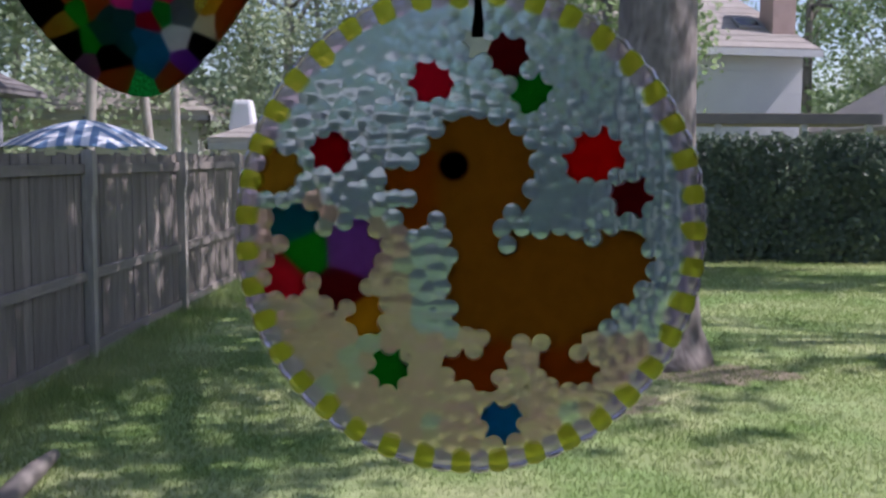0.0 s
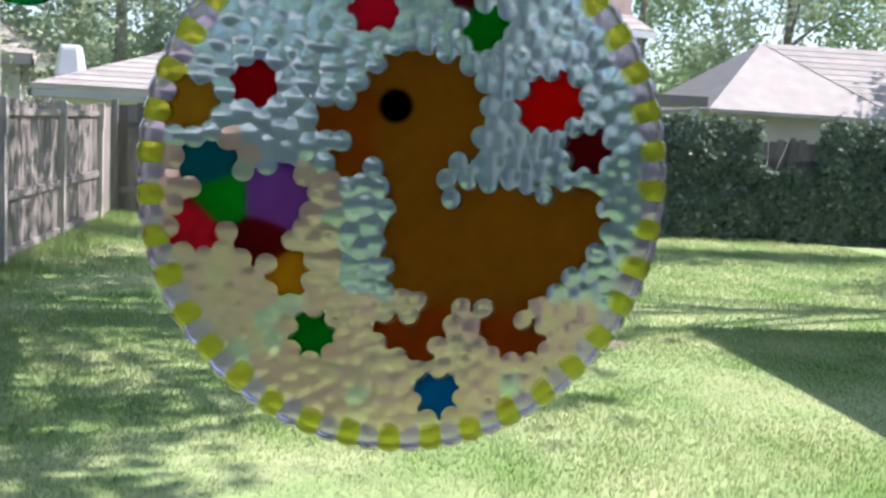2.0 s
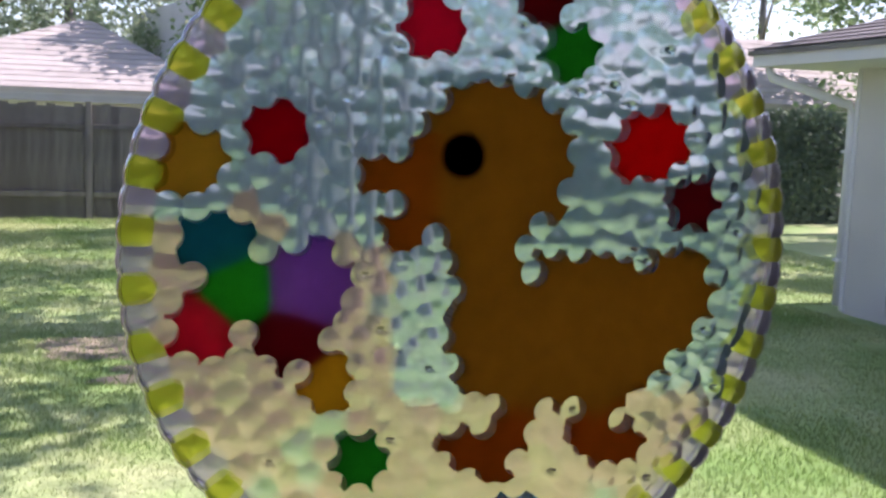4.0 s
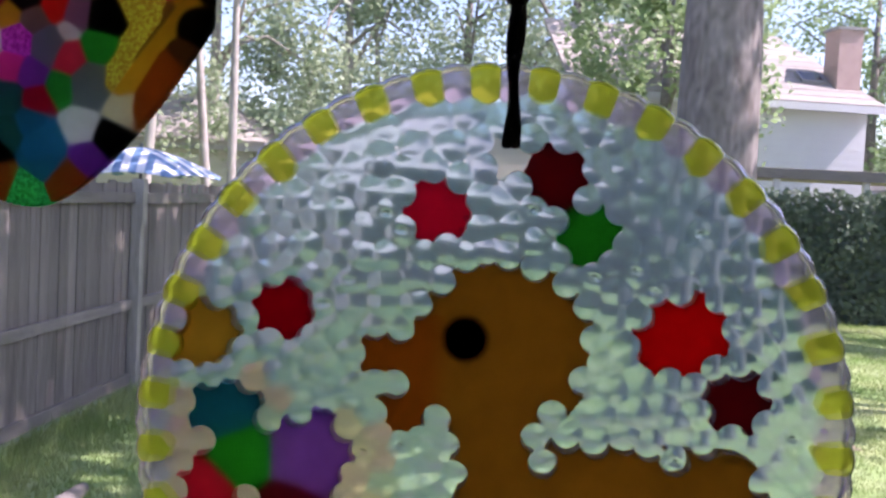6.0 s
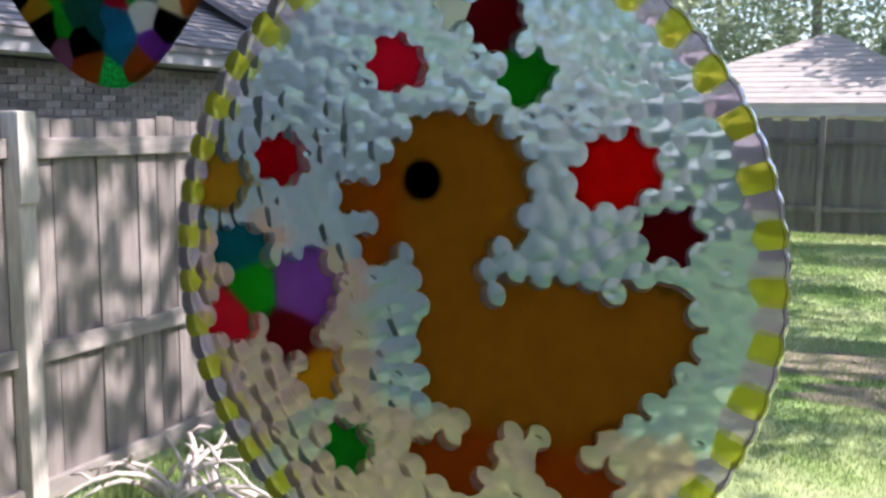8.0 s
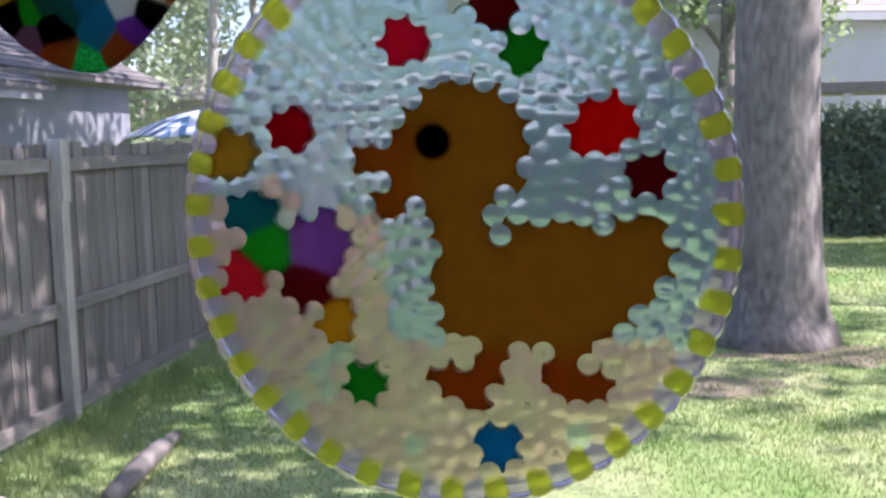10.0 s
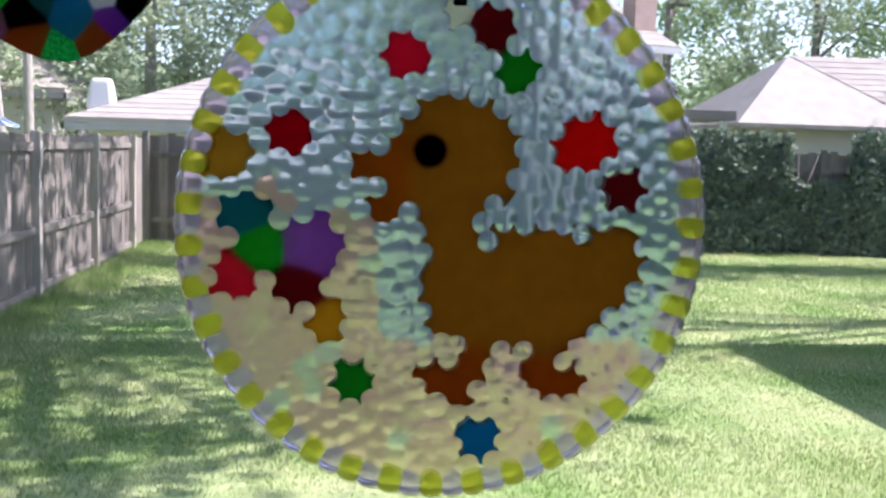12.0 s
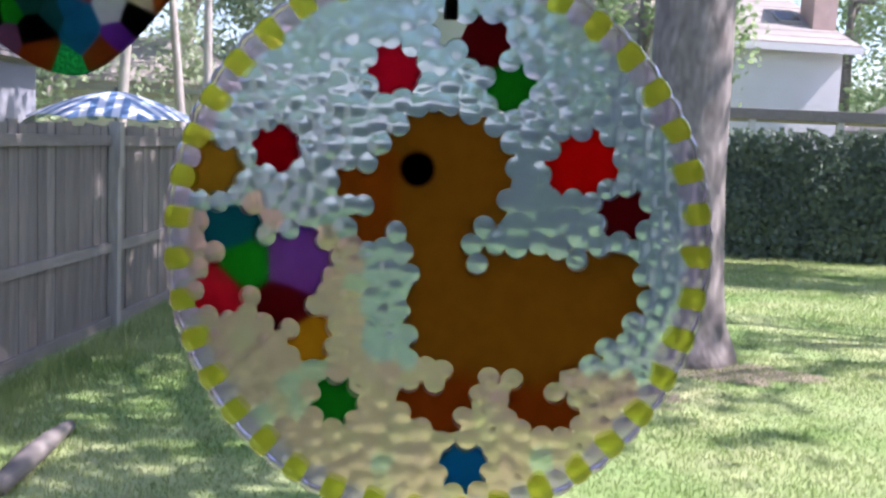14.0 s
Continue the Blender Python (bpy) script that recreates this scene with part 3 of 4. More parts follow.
def right_wing():
    """The near wing on the right: wall, eave, soffit, gutter pipe, shingled roof."""
    h = thing("house_wing", "white-walled house wing with a shingled eave and a downpipe", "house", pose(6.75, 8.6, 0))
    o = Vector((6.75, 8.6, 0))
    box("wall", (0, -12, -0.1), (9, 0, 2.50), CREAM_WALL, h)
    for k in range(16):
        box("wall_panel", (-0.015, -0.62 * (k + 1) + 0.012, 0.05), (-0.001, -0.62 * k - 0.012, 2.44), CREAM_WALL, h)
    box("corner_board", (-0.03, -0.02, 0.0), (0.09, 0.03, 2.44), WHITE_PAINT, h)
    box("soffit", (-0.78, -12, 2.44), (9, 0.62, 2.47), WHITE_PAINT, h)
    box("fascia", (-0.82, -12, 2.44), (-0.781, 0.66, 2.60), WHITE_PAINT, h)
    box("fascia", (-0.78, 0.621, 2.44), (9, 0.66, 2.60), WHITE_PAINT, h)
    p = [Vector(q) for q in ((-0.86, 0.70, 2.60), (-0.86, -12, 2.60), (3.5, -12, 4.05), (3.5, -3.6, 4.05))]
    rs = roof_slab("roof", p, SHINGLE_GREY, h, 0.05)
    courses("shingle_course", p[0], p[1], p[2], p[3], 26, SHINGLE_GREY, rs)
    p2 = [Vector(q) for q in ((9, 0.70, 2.60), (-0.86, 0.70, 2.60), (3.5, -3.6, 4.05), (9, -3.6, 4.05))]
    roof_slab("roof", p2, SHINGLE_GREY, h, 0.05)
    tube_part("downpipe", [(-0.70, 0.55, 2.43), (-0.69, 0.5, 2.33), (-0.05, 0.09, 2.08), (-0.03, 0.07, 1.95), (-0.03, 0.07, 0.05)], [0.042] * 5, WHITE_PAINT, h, 10)
    for z in (0.5, 1.6):
        box("pipe_strap", (-0.08, 0.02, z), (0.02, 0.12, z + 0.03), WHITE_PAINT, h)


right_wing()


def left_brick_house():
    """The brick house over the left fence."""
    h = thing("house", "brown brick house with a grey shingled roof over the fence", "house", pose(-7, 8, 0))
    o = Vector((-7, 8, 0))
    box("wall", (-6, -9, -0.1), (-0.03, 2.9, 2.32), MORTAR, h)
    box("gable_wall", (-6, 2.91, -0.1), (-0.05, 6.9, 2.62), SHADED_WALL, h, "grey painted rear wall")
    bm = bmesh.new()
    add_box(bm, (-0.03, -0.098, 0), (0.0, 0.098, 0.058), 0.003)
    me = bpy.data.meshes.new("brick")
    bm.to_mesh(me)
    bm.free()
    me.materials.append(BRICK_RED)
    for r in range(8):
        z = 2.24 - r * 0.07
        for k in range(26):
            b = link_mesh("brick", me, h)
            b.location = (0, -2.5 + k * 0.208 + (0.104 if r % 2 else 0), z)
    box("soffit", (-6, -9, 2.34), (0.5, 3.4, 2.38), TRIM_GREY, h)
    box("fascia", (0.5, -9, 2.34), (0.54, 3.4, 2.52), TRIM_GREY, h)
    p = [Vector(q) for q in ((0.58, 3.6, 2.52), (0.58, -9, 2.52), (-3.2, -9, 4.1), (-3.2, 3.6, 4.1))]
    rs = roof_slab("roof", p, SHINGLE_GREY, h, 0.06)
    courses("shingle_course", p[0], p[1], p[2], p[3], 22, SHINGLE_GREY, rs)
    p = [Vector(q) for q in ((0.3, 7.7, 2.72), (0.3, 2.6, 2.72), (-2.6, 2.6, 4.3), (-2.6, 5.0, 4.3))]
    rs = roof_slab("roof", p, SHINGLE_GREY, h, 0.06)
    courses("shingle_course", p[0], p[1], p[2], p[3], 18, SHINGLE_GREY, rs)
    p = [Vector(q) for q in ((0.3, 7.7, 2.72), (-2.6, 5.0, 4.3), (-6, 7.7, 2.72))]
    roof_slab("roof", p, SHINGLE_GREY, h, 0.06)


left_brick_house()


def umbrella():
    stand = thing("patio_umbrella", "blue and white striped patio umbrella beyond the fence", "umbrella", pose(-5.85, 15.0, 0))
    R, zt, zb, wedge = 1.30, 2.32, 1.86, math.pi / 8
    S = R * math.cos(wedge)

    def canopy(a, r, u):
        t = math.hypot(r, u) / R
        return Vector((r * math.cos(a) - u * math.sin(a), r * math.sin(a) + u * math.cos(a), zt - (zt - zb) * (0.45 * t + 0.55 * t * t)))

    # eight cloth panels, each woven of straight stripes along its middle
    half = S * math.tan(wedge)
    for panel in range(8):
        a = (panel + 0.35) * math.pi / 4
        for k in range(9):
            u0, u1 = -half + 2 * half * k / 9, -half + 2 * half * (k + 1) / 9
            v, f = [], []
            for i in range(6):
                for u in (u0, u1):
                    start = abs(u) / math.tan(wedge)
                    v.append(canopy(a, start + (S - start) * i / 5, u))
            v += [q - Vector((0, 0, 0.006)) for q in v]
            for i in range(5):
                f += [(2 * i, 2 * i + 2, 2 * i + 3, 2 * i + 1), (12 + 2 * i, 13 + 2 * i, 15 + 2 * i, 14 + 2 * i)]
            f += [(10, 22, 23, 11)]
            raw("canopy_stripe", v, f, CANVAS_WHITE if k % 2 else CANVAS_BLUE, stand)
    tube_part("pole", [(0, 0, 0), (0, 0, 1.2), (0, 0, 2.34)], [0.022] * 3, METAL, stand, 10)
    bm = bmesh.new()
    bmesh.ops.create_uvsphere(bm, u_segments=12, v_segments=8, radius=0.03, matrix=Matrix.Translation((0, 0, 2.34)))
    part("finial", bm, METAL, stand, smooth=True)
    bm = bmesh.new()
    bmesh.ops.create_cone(bm, cap_ends=True, segments=20, radius1=0.28, radius2=0.22, depth=0.1, matrix=Matrix.Translation((0, 0, 0.05)))
    part("base", bm, METAL, stand)


umbrella()

# ---- trees ----
shade_tree = tree("large shade tree with a thick grey trunk on the lawn", (1.60, 8.85, 0), 8.5, 0.345, (1.4, 10.4, 8.6), (5.4, 5.4, 2.6), 18500, 0.19, LEAF_MID, seed=2, limbs=9)
# two low limbs that reach out over the lawn
for tip, z0, r in (((2.0, -3.4, 5.6), 4.8, 0.12), ((1.5, -2.0, 6.1), 5.3, 0.09)):
    p0, p3 = Vector((0, 0, z0)), Vector(tip)
    tube_part("limb", [p0, p0.lerp(p3, 0.35) + Vector((0.12, 0.1, 0.12)), p0.lerp(p3, 0.7) + Vector((-0.08, 0.05, 0.1)), p3], [r, r * 0.85, r * 0.7, r * 0.4], BARK, shade_tree, 8)
# three trees out of view, added only for the shade they cast
tree("tall shade tree beside the house, its crown over the lawn", (4.9, 1.6, 0), 7.5, 0.25, (2.8, 5.3, 8.0), (3.4, 3.2, 2.0), 5800, 0.19, LEAF_MID, seed=8, limbs=7, per_clump=190, spread=(0.13, 0.28), lean=(-1.4, 1.8), gap=(4.2, 4.0, 0.75))
tree("tall tree beyond the house wing, crown high over the hedge", (15.2, 15.6, 0), 11.5, 0.22, (13.6, 15.6, 12.6), (6.0, 1.5, 1.8), 7000, 0.22, LEAF_MID, seed=14, limbs=7)
tree("tall thin-crowned tree behind the house wing", (12.6, 10.6, 0), 11.0, 0.2, (9.6, 10.2, 12.2), (4.6, 4.6, 1.4), 2300, 0.24, LEAF_MID, seed=15, limbs=7)
_r = random.Random(21)
BACK_TREES = [(-15, 24, 10, 3.4), (-11, 21, 9, 3.0), (-8.6, 27, 11, 3.6), (-5.5, 30, 12, 3.8), (-2, 31, 12, 3.8), (1.2, 30, 12, 3.6), (3.2, 24.5, 8.5, 2.6),
              (4.5, 34, 12, 4.0), (10.8, 33, 11, 4.2), (15, 31, 11, 4.2), (20, 30, 11, 4.2), (25, 24, 10, 4.2), (16, 12, 9, 3.6), (-20, 17, 10, 4.0), (17.5, 19.5, 9, 2.8)]
for i, (x, y, hgt, r) in enumerate(BACK_TREES):
    z = hgt * 0.52
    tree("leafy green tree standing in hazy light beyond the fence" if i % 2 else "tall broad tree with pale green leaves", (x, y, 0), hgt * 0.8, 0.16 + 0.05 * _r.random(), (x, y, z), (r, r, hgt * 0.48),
         14000, 0.165, LEAF_HAZED if i % 2 or x < 2 else LEAF_MID, PALE_BARK if x < -4 else BARK, 30 + i, 6, per_clump=210, spread=(0.10, 0.26))
for i, (x, y) in enumerate(((-9.6, 19.5), (-8.7, 22), (-8.0, 20.4), (-7.3, 23), (-6.4, 21.5), (-10.6, 22.5), (-4.2, 29.6))):
    tree("slim pale-barked tree beyond the fence", (x, y, 0), 9, 0.09 + 0.03 * _r.random(), (x, y, 8.0), (1.6, 1.6, 2.0), 700, 0.26, LEAF_HAZED, PALE_BARK, 60 + i, 5, (_r.uniform(-0.8, 0.8), 0))


def far_woods():
    rng = random.Random(77)
    verts, faces = [], []
    for _ in range(30000):
        x = rng.uniform(-48, 52)
        top = 4.6 + 2.4 * noise.noise(Vector((x * 0.13, 0, 0))) + 1.5 * noise.noise(Vector((x * 0.5, 4, 0)))
        p = Vector((x, rng.uniform(42, 50), rng.uniform(0, top)))
        a = Vector((rng.gauss(0, 1), rng.gauss(0, 0.5), rng.gauss(0, 0.7))).normalized()
        b = a.cross(Vector((rng.gauss(0, 0.5), 1, rng.gauss(0, 0.5)))).normalized()
        l = rng.uniform(0.35, 0.8)
        o = len(verts)
        verts += [p, p + a * l * 0.5 + b * l * 0.35, p + a * l, p + a * l * 0.5 - b * l * 0.35]
        faces.append((o, o + 1, o + 2, o + 3))
    tagged(raw("far_woods", verts, faces, LEAF_HAZED), "pale green woods far behind the houses", "woods", kind="stuff")


far_woods()

# ---- the room behind the camera ----
def build_room():
    X0, X1, Y0, Y1, Z0, Z1 = -2.2, 2.2, -3.6, 0.56, 0.15, 2.6
    OX0, OX1, OZ0, OZ1 = -1.1, 1.1, 0.75, 2.35

    def wall(name, lo, hi, m=ROOM_PAINT, label="plain painted room wall"):
        return tagged(box(name, lo, hi, m), label, "wall", kind="structure")

    wall("wall_south", (X0 - 0.15, Y0 - 0.15, Z0), (X1 + 0.15, Y0, Z1))
    wall("wall_west", (X0 - 0.15, Y0, Z0), (X0, Y1, Z1))
    wall("wall_east", (X1, Y0, Z0), (X1 + 0.15, Y1, Z1))
    bm = bmesh.new()
    for lo, hi in (((X0 - 0.15, Y1, -0.1), (OX0, Y1 + 0.16, Z1 + 0.2)), ((OX1, Y1, -0.1), (X1 + 0.15, Y1 + 0.16, Z1 + 0.2)),
                   ((OX0, Y1, -0.1), (OX1, Y1 + 0.16, OZ0)), ((OX0, Y1, OZ1), (OX1, Y1 + 0.16, Z1 + 0.2))):
        add_box(bm, lo, hi)
    tagged(part("wall_north", bm, ROOM_PAINT), "painted room wall with a wide window opening", "wall", kind="structure")
    tagged(box("floor", (X0, Y0, Z0 - 0.2), (X1, Y1, Z0), ROOM_FLOOR), "dark wooden room floor", "floor", kind="structure")
    tagged(box("ceiling", (X0 - 0.15, Y0 - 0.15, Z1), (X1 + 0.15, Y1, Z1 + 0.2), ROOM_PAINT), "plain painted ceiling", "ceiling", kind="structure")
    w = thing("window_1", "wide window with a white frame and clear glass", "window", pose(0, Y1 + 0.05, OZ0), kind="structure")
    W, H = OX1, OZ1 - OZ0
    for lo, hi in (((-W, -0.03, 0), (-W + 0.06, 0.03, H)), ((W - 0.06, -0.03, 0), (W, 0.03, H)), ((-W + 0.06, -0.03, 0), (W - 0.06, 0.03, 0.06)), ((-W + 0.06, -0.03, H - 0.06), (W - 0.06, 0.03, H))):
        box("window_frame", lo, hi, WHITE_PAINT, w, bevel=0.004)
    p = box("pane", (-W + 0.06, -0.003, 0.06), (W - 0.06, 0.003, H - 0.06), PANE, w)
    p.visible_shadow = False


build_room()

# ---- the bead suncatchers ----
CX, CZ, CY = 0.0075, 1.7350, 0.500
RA, RB = 0.1105, 0.1155          # half width and half height of the round one
BEAD = 0.0047


def seg_d(p, a, b):
    ab = (b[0] - a[0], b[1] - a[1])
    L2 = ab[0] ** 2 + ab[1] ** 2
    t = 0 if L2 == 0 else max(0, min(1, ((p[0] - a[0]) * ab[0] + (p[1] - a[1]) * ab[1]) / L2))
    return math.hypot(p[0] - a[0] - t * ab[0], p[1] - a[1] - t * ab[1]), t


# capsules: two ends and two radii, in metres from the disc's centre
DUCK = {
    "amber": [((0.004, 0.029), (0.004, 0.029), 0.0250, 0.0250), ((0.003, 0.020), (0.004, -0.008), 0.0125, 0.0110), ((0.0165, -0.029), (0.058, -0.026), 0.0240, 0.0170), ((0.022, -0.008), (0.070, -0.008), 0.0060, 0.0060), ((0.068, -0.016), (0.072, -0.014), 0.0130, 0.0120)],
    "beak": [((-0.0320, 0.0248), (-0.017, 0.0255), 0.0055, 0.0075), ((-0.0255, 0.0085), (-0.016, 0.0150), 0.0064, 0.0070)],
    "left_foot": [((0.012, -0.052), (0.008, -0.062), 0.0070, 0.0070), ((-0.005, -0.0635), (0.008, -0.066), 0.0040, 0.0070)],
    "right_foot": [((0.044, -0.050), (0.043, -0.062), 0.0060, 0.0060), ((0.043, -0.064), (0.056, -0.065), 0.0065, 0.0050)],
}
# clear beads that bite into the outlines, in millimetres from the disc's centre
HEAD_BEADS = [(-16.1, 48.2), (-22.9, 40.7), (-28.2, 33.0), (-36.3, 33.5), (-8.7, 56.1), (-3.0, 58.3), (4.2, 57.1), (12.6, 54.2), (22.5, 49.6), (29.2, 43.1), (31.9, 33.3), (29.1, 20.4), (20.1, 9.3), (15.4, 1.9), (18.0, -6.0)]
BACK_BEADS = [(25.0, 2.3), (33.7, 1.3), (42.6, 3.2), (50.3, 1.5), (58.0, -2.4), (66.8, 3.2), (74.5, 5.7), (82.9, 3.5), (84.9, -7.3), (87.1, -17.3), (81.7, -26.5), (79.7, -34.7), (71.7, -37.5), (65.8, -44.8), (60.0, -50.9), (61.5, -59.2), (52.1, -57.1)]
BREAST_BEADS = [(-43.1, 24.6), (-35.1, 15.5), (-29.0, 15.6), (-35.4, 6.2), (-26.4, -3.2), (-20.1, -1.4), (-15.6, 5.5), (-12.4, -2.6), (-9.4, -11.5), (-14.6, -18.0), (-12.8, -26.7), (-9.2, -36.4), (-8.5, -46.4)]
FOOT_BEADS = [(-0.9, -49.2), (5.8, -50.3), (2.6, -56.4), (-7.8, -56.0), (-10.8, -68.6), (-1.9, -74.8), (7.1, -80.1), (15.2, -69.5), (21.5, -59.7), (24.9, -52.4), (34.4, -52.5), (29.3, -62.0), (38.8, -73.1), (47.7, -75.4), (55.7, -75.3), (63.4, -69.9)]
FLOWER_BEADS = [(-88.4, 14.3), (-96.4, 6.1), (-89.5, -6.1), (-96.4, -13.7), (-97.9, -22.6), (-91.7, -32.8), (-83.1, -34.6), (-74.4, -23.8), (-68.5, -34.8), (-58.0, -36.5), (-68.8, 1.6), (-59.2, 4.5), (-52.1, 10.0), (-43.9, 0.7), (-37.9, -6.0), (-40.8, -14.2), (-47.6, -26.4), (-39.0, -26.7), (-39.2, -43.3), (-47.2, -53.0), (-57.4, -47.9)]
STAR_BEADS = [(57.0, 49.4), (68.4, 47.6), (73.9, 39.2), (68.6, 26.5), (76.3, 28.0), (44.7, 41.2), (41.6, 31.2), (46.0, 21.5), (54.9, 21.7), (64.7, 12.6), (85.4, 22.4), (84.7, 10.7), (-29.7, 75.0), (-20.3, 82.9), (-5.5, 74.1), (-5.0, 64.9), (-13.3, 56.7), (-21.8, 56.5), (-29.1, 63.7), (-69.2, 47.9), (-56.7, 47.1), (-76.5, 43.7), (-77.1, 33.6), (-69.0, 26.3), (-52.5, 39.5), (-55.8, 28.4), (17.5, 68.9), (27.2, 75.5), (37.0, 73.1), (40.0, 62.7), (30.3, 52.3), (19.0, 57.5), (19.7, 93.8), (29.6, 85.3), (5.9, 78.7), (9.1, 93.4)]
STARS = [("ruby", -0.0655, 0.037, 0.0063), ("raspberry", -0.0185, 0.070, 0.0070), ("maroon", 0.0165, 0.082, 0.0072), ("green", 0.0285, 0.065, 0.0066),
         ("scarlet", 0.0575, 0.036, 0.0111), ("maroon", 0.0755, 0.017, 0.0072), ("ochre", -0.0905, 0.027, 0.0088), ("teal", -0.0825, 0.004, 0.0084),
         ("crimson", -0.0875, -0.022, 0.0079), ("bright_green", -0.0765, -0.010, 0.0086), ("purple", -0.0545, -0.009, 0.0115), ("maroon", -0.0595, -0.026, 0.0086),
         ("gold", -0.0485, -0.040, 0.0066), ("green", -0.0375, -0.066, 0.0070), ("blue", 0.0165, -0.091, 0.0070), ("clear", 0.0025, 0.0885, 0.0050)]


def duck_inside(p, key, grow=0.0):
    for a, b, r0, r1 in DUCK[key]:
        d, t = seg_d(p, a, b)
        if d < r0 + (r1 - r0) * t + grow:
            return True
    return False


def colour_at(p, grow=0.0):
    """Which dyed piece owns the place p, or None."""
    best = None
    for i, (k, x, z, r) in enumerate(STARS):
        d = math.hypot(p[0] - x, p[1] - z) - r - grow
        if d < 0 and (best is None or d < best[0]):
            best = (d, ("star", i))
    if best:
        return best[1]
    if duck_inside(p, "amber", grow):
        return ("duck", "amber")
    for k in ("beak", "left_foot", "right_foot"):
        if duck_inside(p, k, grow):
            return ("duck", "amber")
    return None


def owner(p, grow):
    """The dyed piece at p, the duck told apart into body, beak and feet."""
    w = colour_at(p, grow)
    if w == ("duck", "amber"):
        if p[0] < -0.0135 + 0.0015 * math.sin(p[1] * 400) and duck_inside(p, "beak", grow + 0.001):
            return ("duck", "beak")
        if p[1] < -0.0540 + 0.0015 * math.sin(p[0] * 330):
            return ("duck", "left_foot" if p[0] < 0.026 else "right_foot")
    return w


def ring_r(a, ra, rb):
    return 1.0 / math.sqrt((math.cos(a) / ra) ** 2 + (math.sin(a) / rb) ** 2)


def dyed_gap(p):
    """Distance from p to the nearest dyed piece."""
    best = 1.0
    for k in DUCK:
        for a, b, r0, r1 in DUCK[k]:
            d, q = seg_d(p, a, b)
            best = min(best, d - r0 - (r1 - r0) * q)
    for _, x, z, r in STARS:
        best = min(best, math.hypot(p[0] - x, p[1] - z) - r)
    return best


def place_beads():
    """Clear bead centres: a row hugging each dyed piece, then a loose packing of the rest."""
    rng = random.Random(9)
    pts = []

    def free(x, z, gap):
        return all(abs(x - a) > gap or abs(z - b) > gap or math.hypot(x - a, z - b) > gap for a, b in pts)

    def in_disc(x, z):
        return math.hypot(x / (RA - 0.0125), z / (RB - 0.0125)) < 1

    cand = []
    for i in range(290):
        for j in range(300):
            p = (-0.11 + i * 0.00076, -0.113 + j * 0.00076)
            if in_disc(*p):
                cand.append((dyed_gap(p), p))
    for x, z in HEAD_BEADS + BACK_BEADS + BREAST_BEADS + FOOT_BEADS + FLOWER_BEADS + STAR_BEADS:
        if free(x * 0.001, z * 0.001, 0.0052):
            pts.append((x * 0.001, z * 0.001))
    hug = [p for g, p in cand if 0.0038 < g < 0.0046]
    hug.sort(key=lambda p: (round(p[0] / 0.03), math.atan2(p[1], p[0])))
    for gap in (0.0095, 0.0089):
        for x, z in hug:
            if free(x, z, gap):
                pts.append((x, z))
    rest = [p for g, p in cand if g > 0.0044]
    rng.shuffle(rest)
    for gap in (0.0082, 0.0076, 0.0068):
        for x, z in rest:
            if free(x, z, gap):
                pts.append((x, z))
    return pts


class BeadField:
    """The fused skin over all the clear beads: each a dome of its own height, run together, some with a hole left in the middle."""

    def __init__(self, beads):
        self.b = np.array(beads)          # x, z, height, hole, lean in x, lean in z
        self.cells = {}
        for i, q in enumerate(beads):
            self.cells.setdefault((int(q[0] // 0.011), int(q[1] // 0.011)), []).append(i)

    def height(self, x, z, at):
        i, j = int(at[0] // 0.011), int(at[1] // 0.011)
        near = [k for a in (-2, -1, 0, 1, 2) for b in (-2, -1, 0, 1, 2) for k in self.cells.get((i + a, j + b), ())]
        q = self.b[near]
        d = np.hypot(x[:, None] - q[:, 0], z[:, None] - q[:, 1])
        dx, dz = x[:, None] - q[:, 0], z[:, None] - q[:, 1]
        domes = (q[:, 2] + q[:, 4] * dx + q[:, 5] * dz) * np.clip(1 - (d / 0.0068) ** 2, 0, 1) ** 1.5
        soft = q[:, 2] * np.exp(-(d / 0.0040) ** 2)
        holes = q[:, 3] * np.exp(-((dx + 0.4 * dz) / 0.0015) ** 2 - (dz / 0.0009) ** 2)
        return 0.85 * (domes.clip(0) ** 7).sum(1) ** (1 / 7) + 0.15 * soft.sum(1) - holes.sum(1)


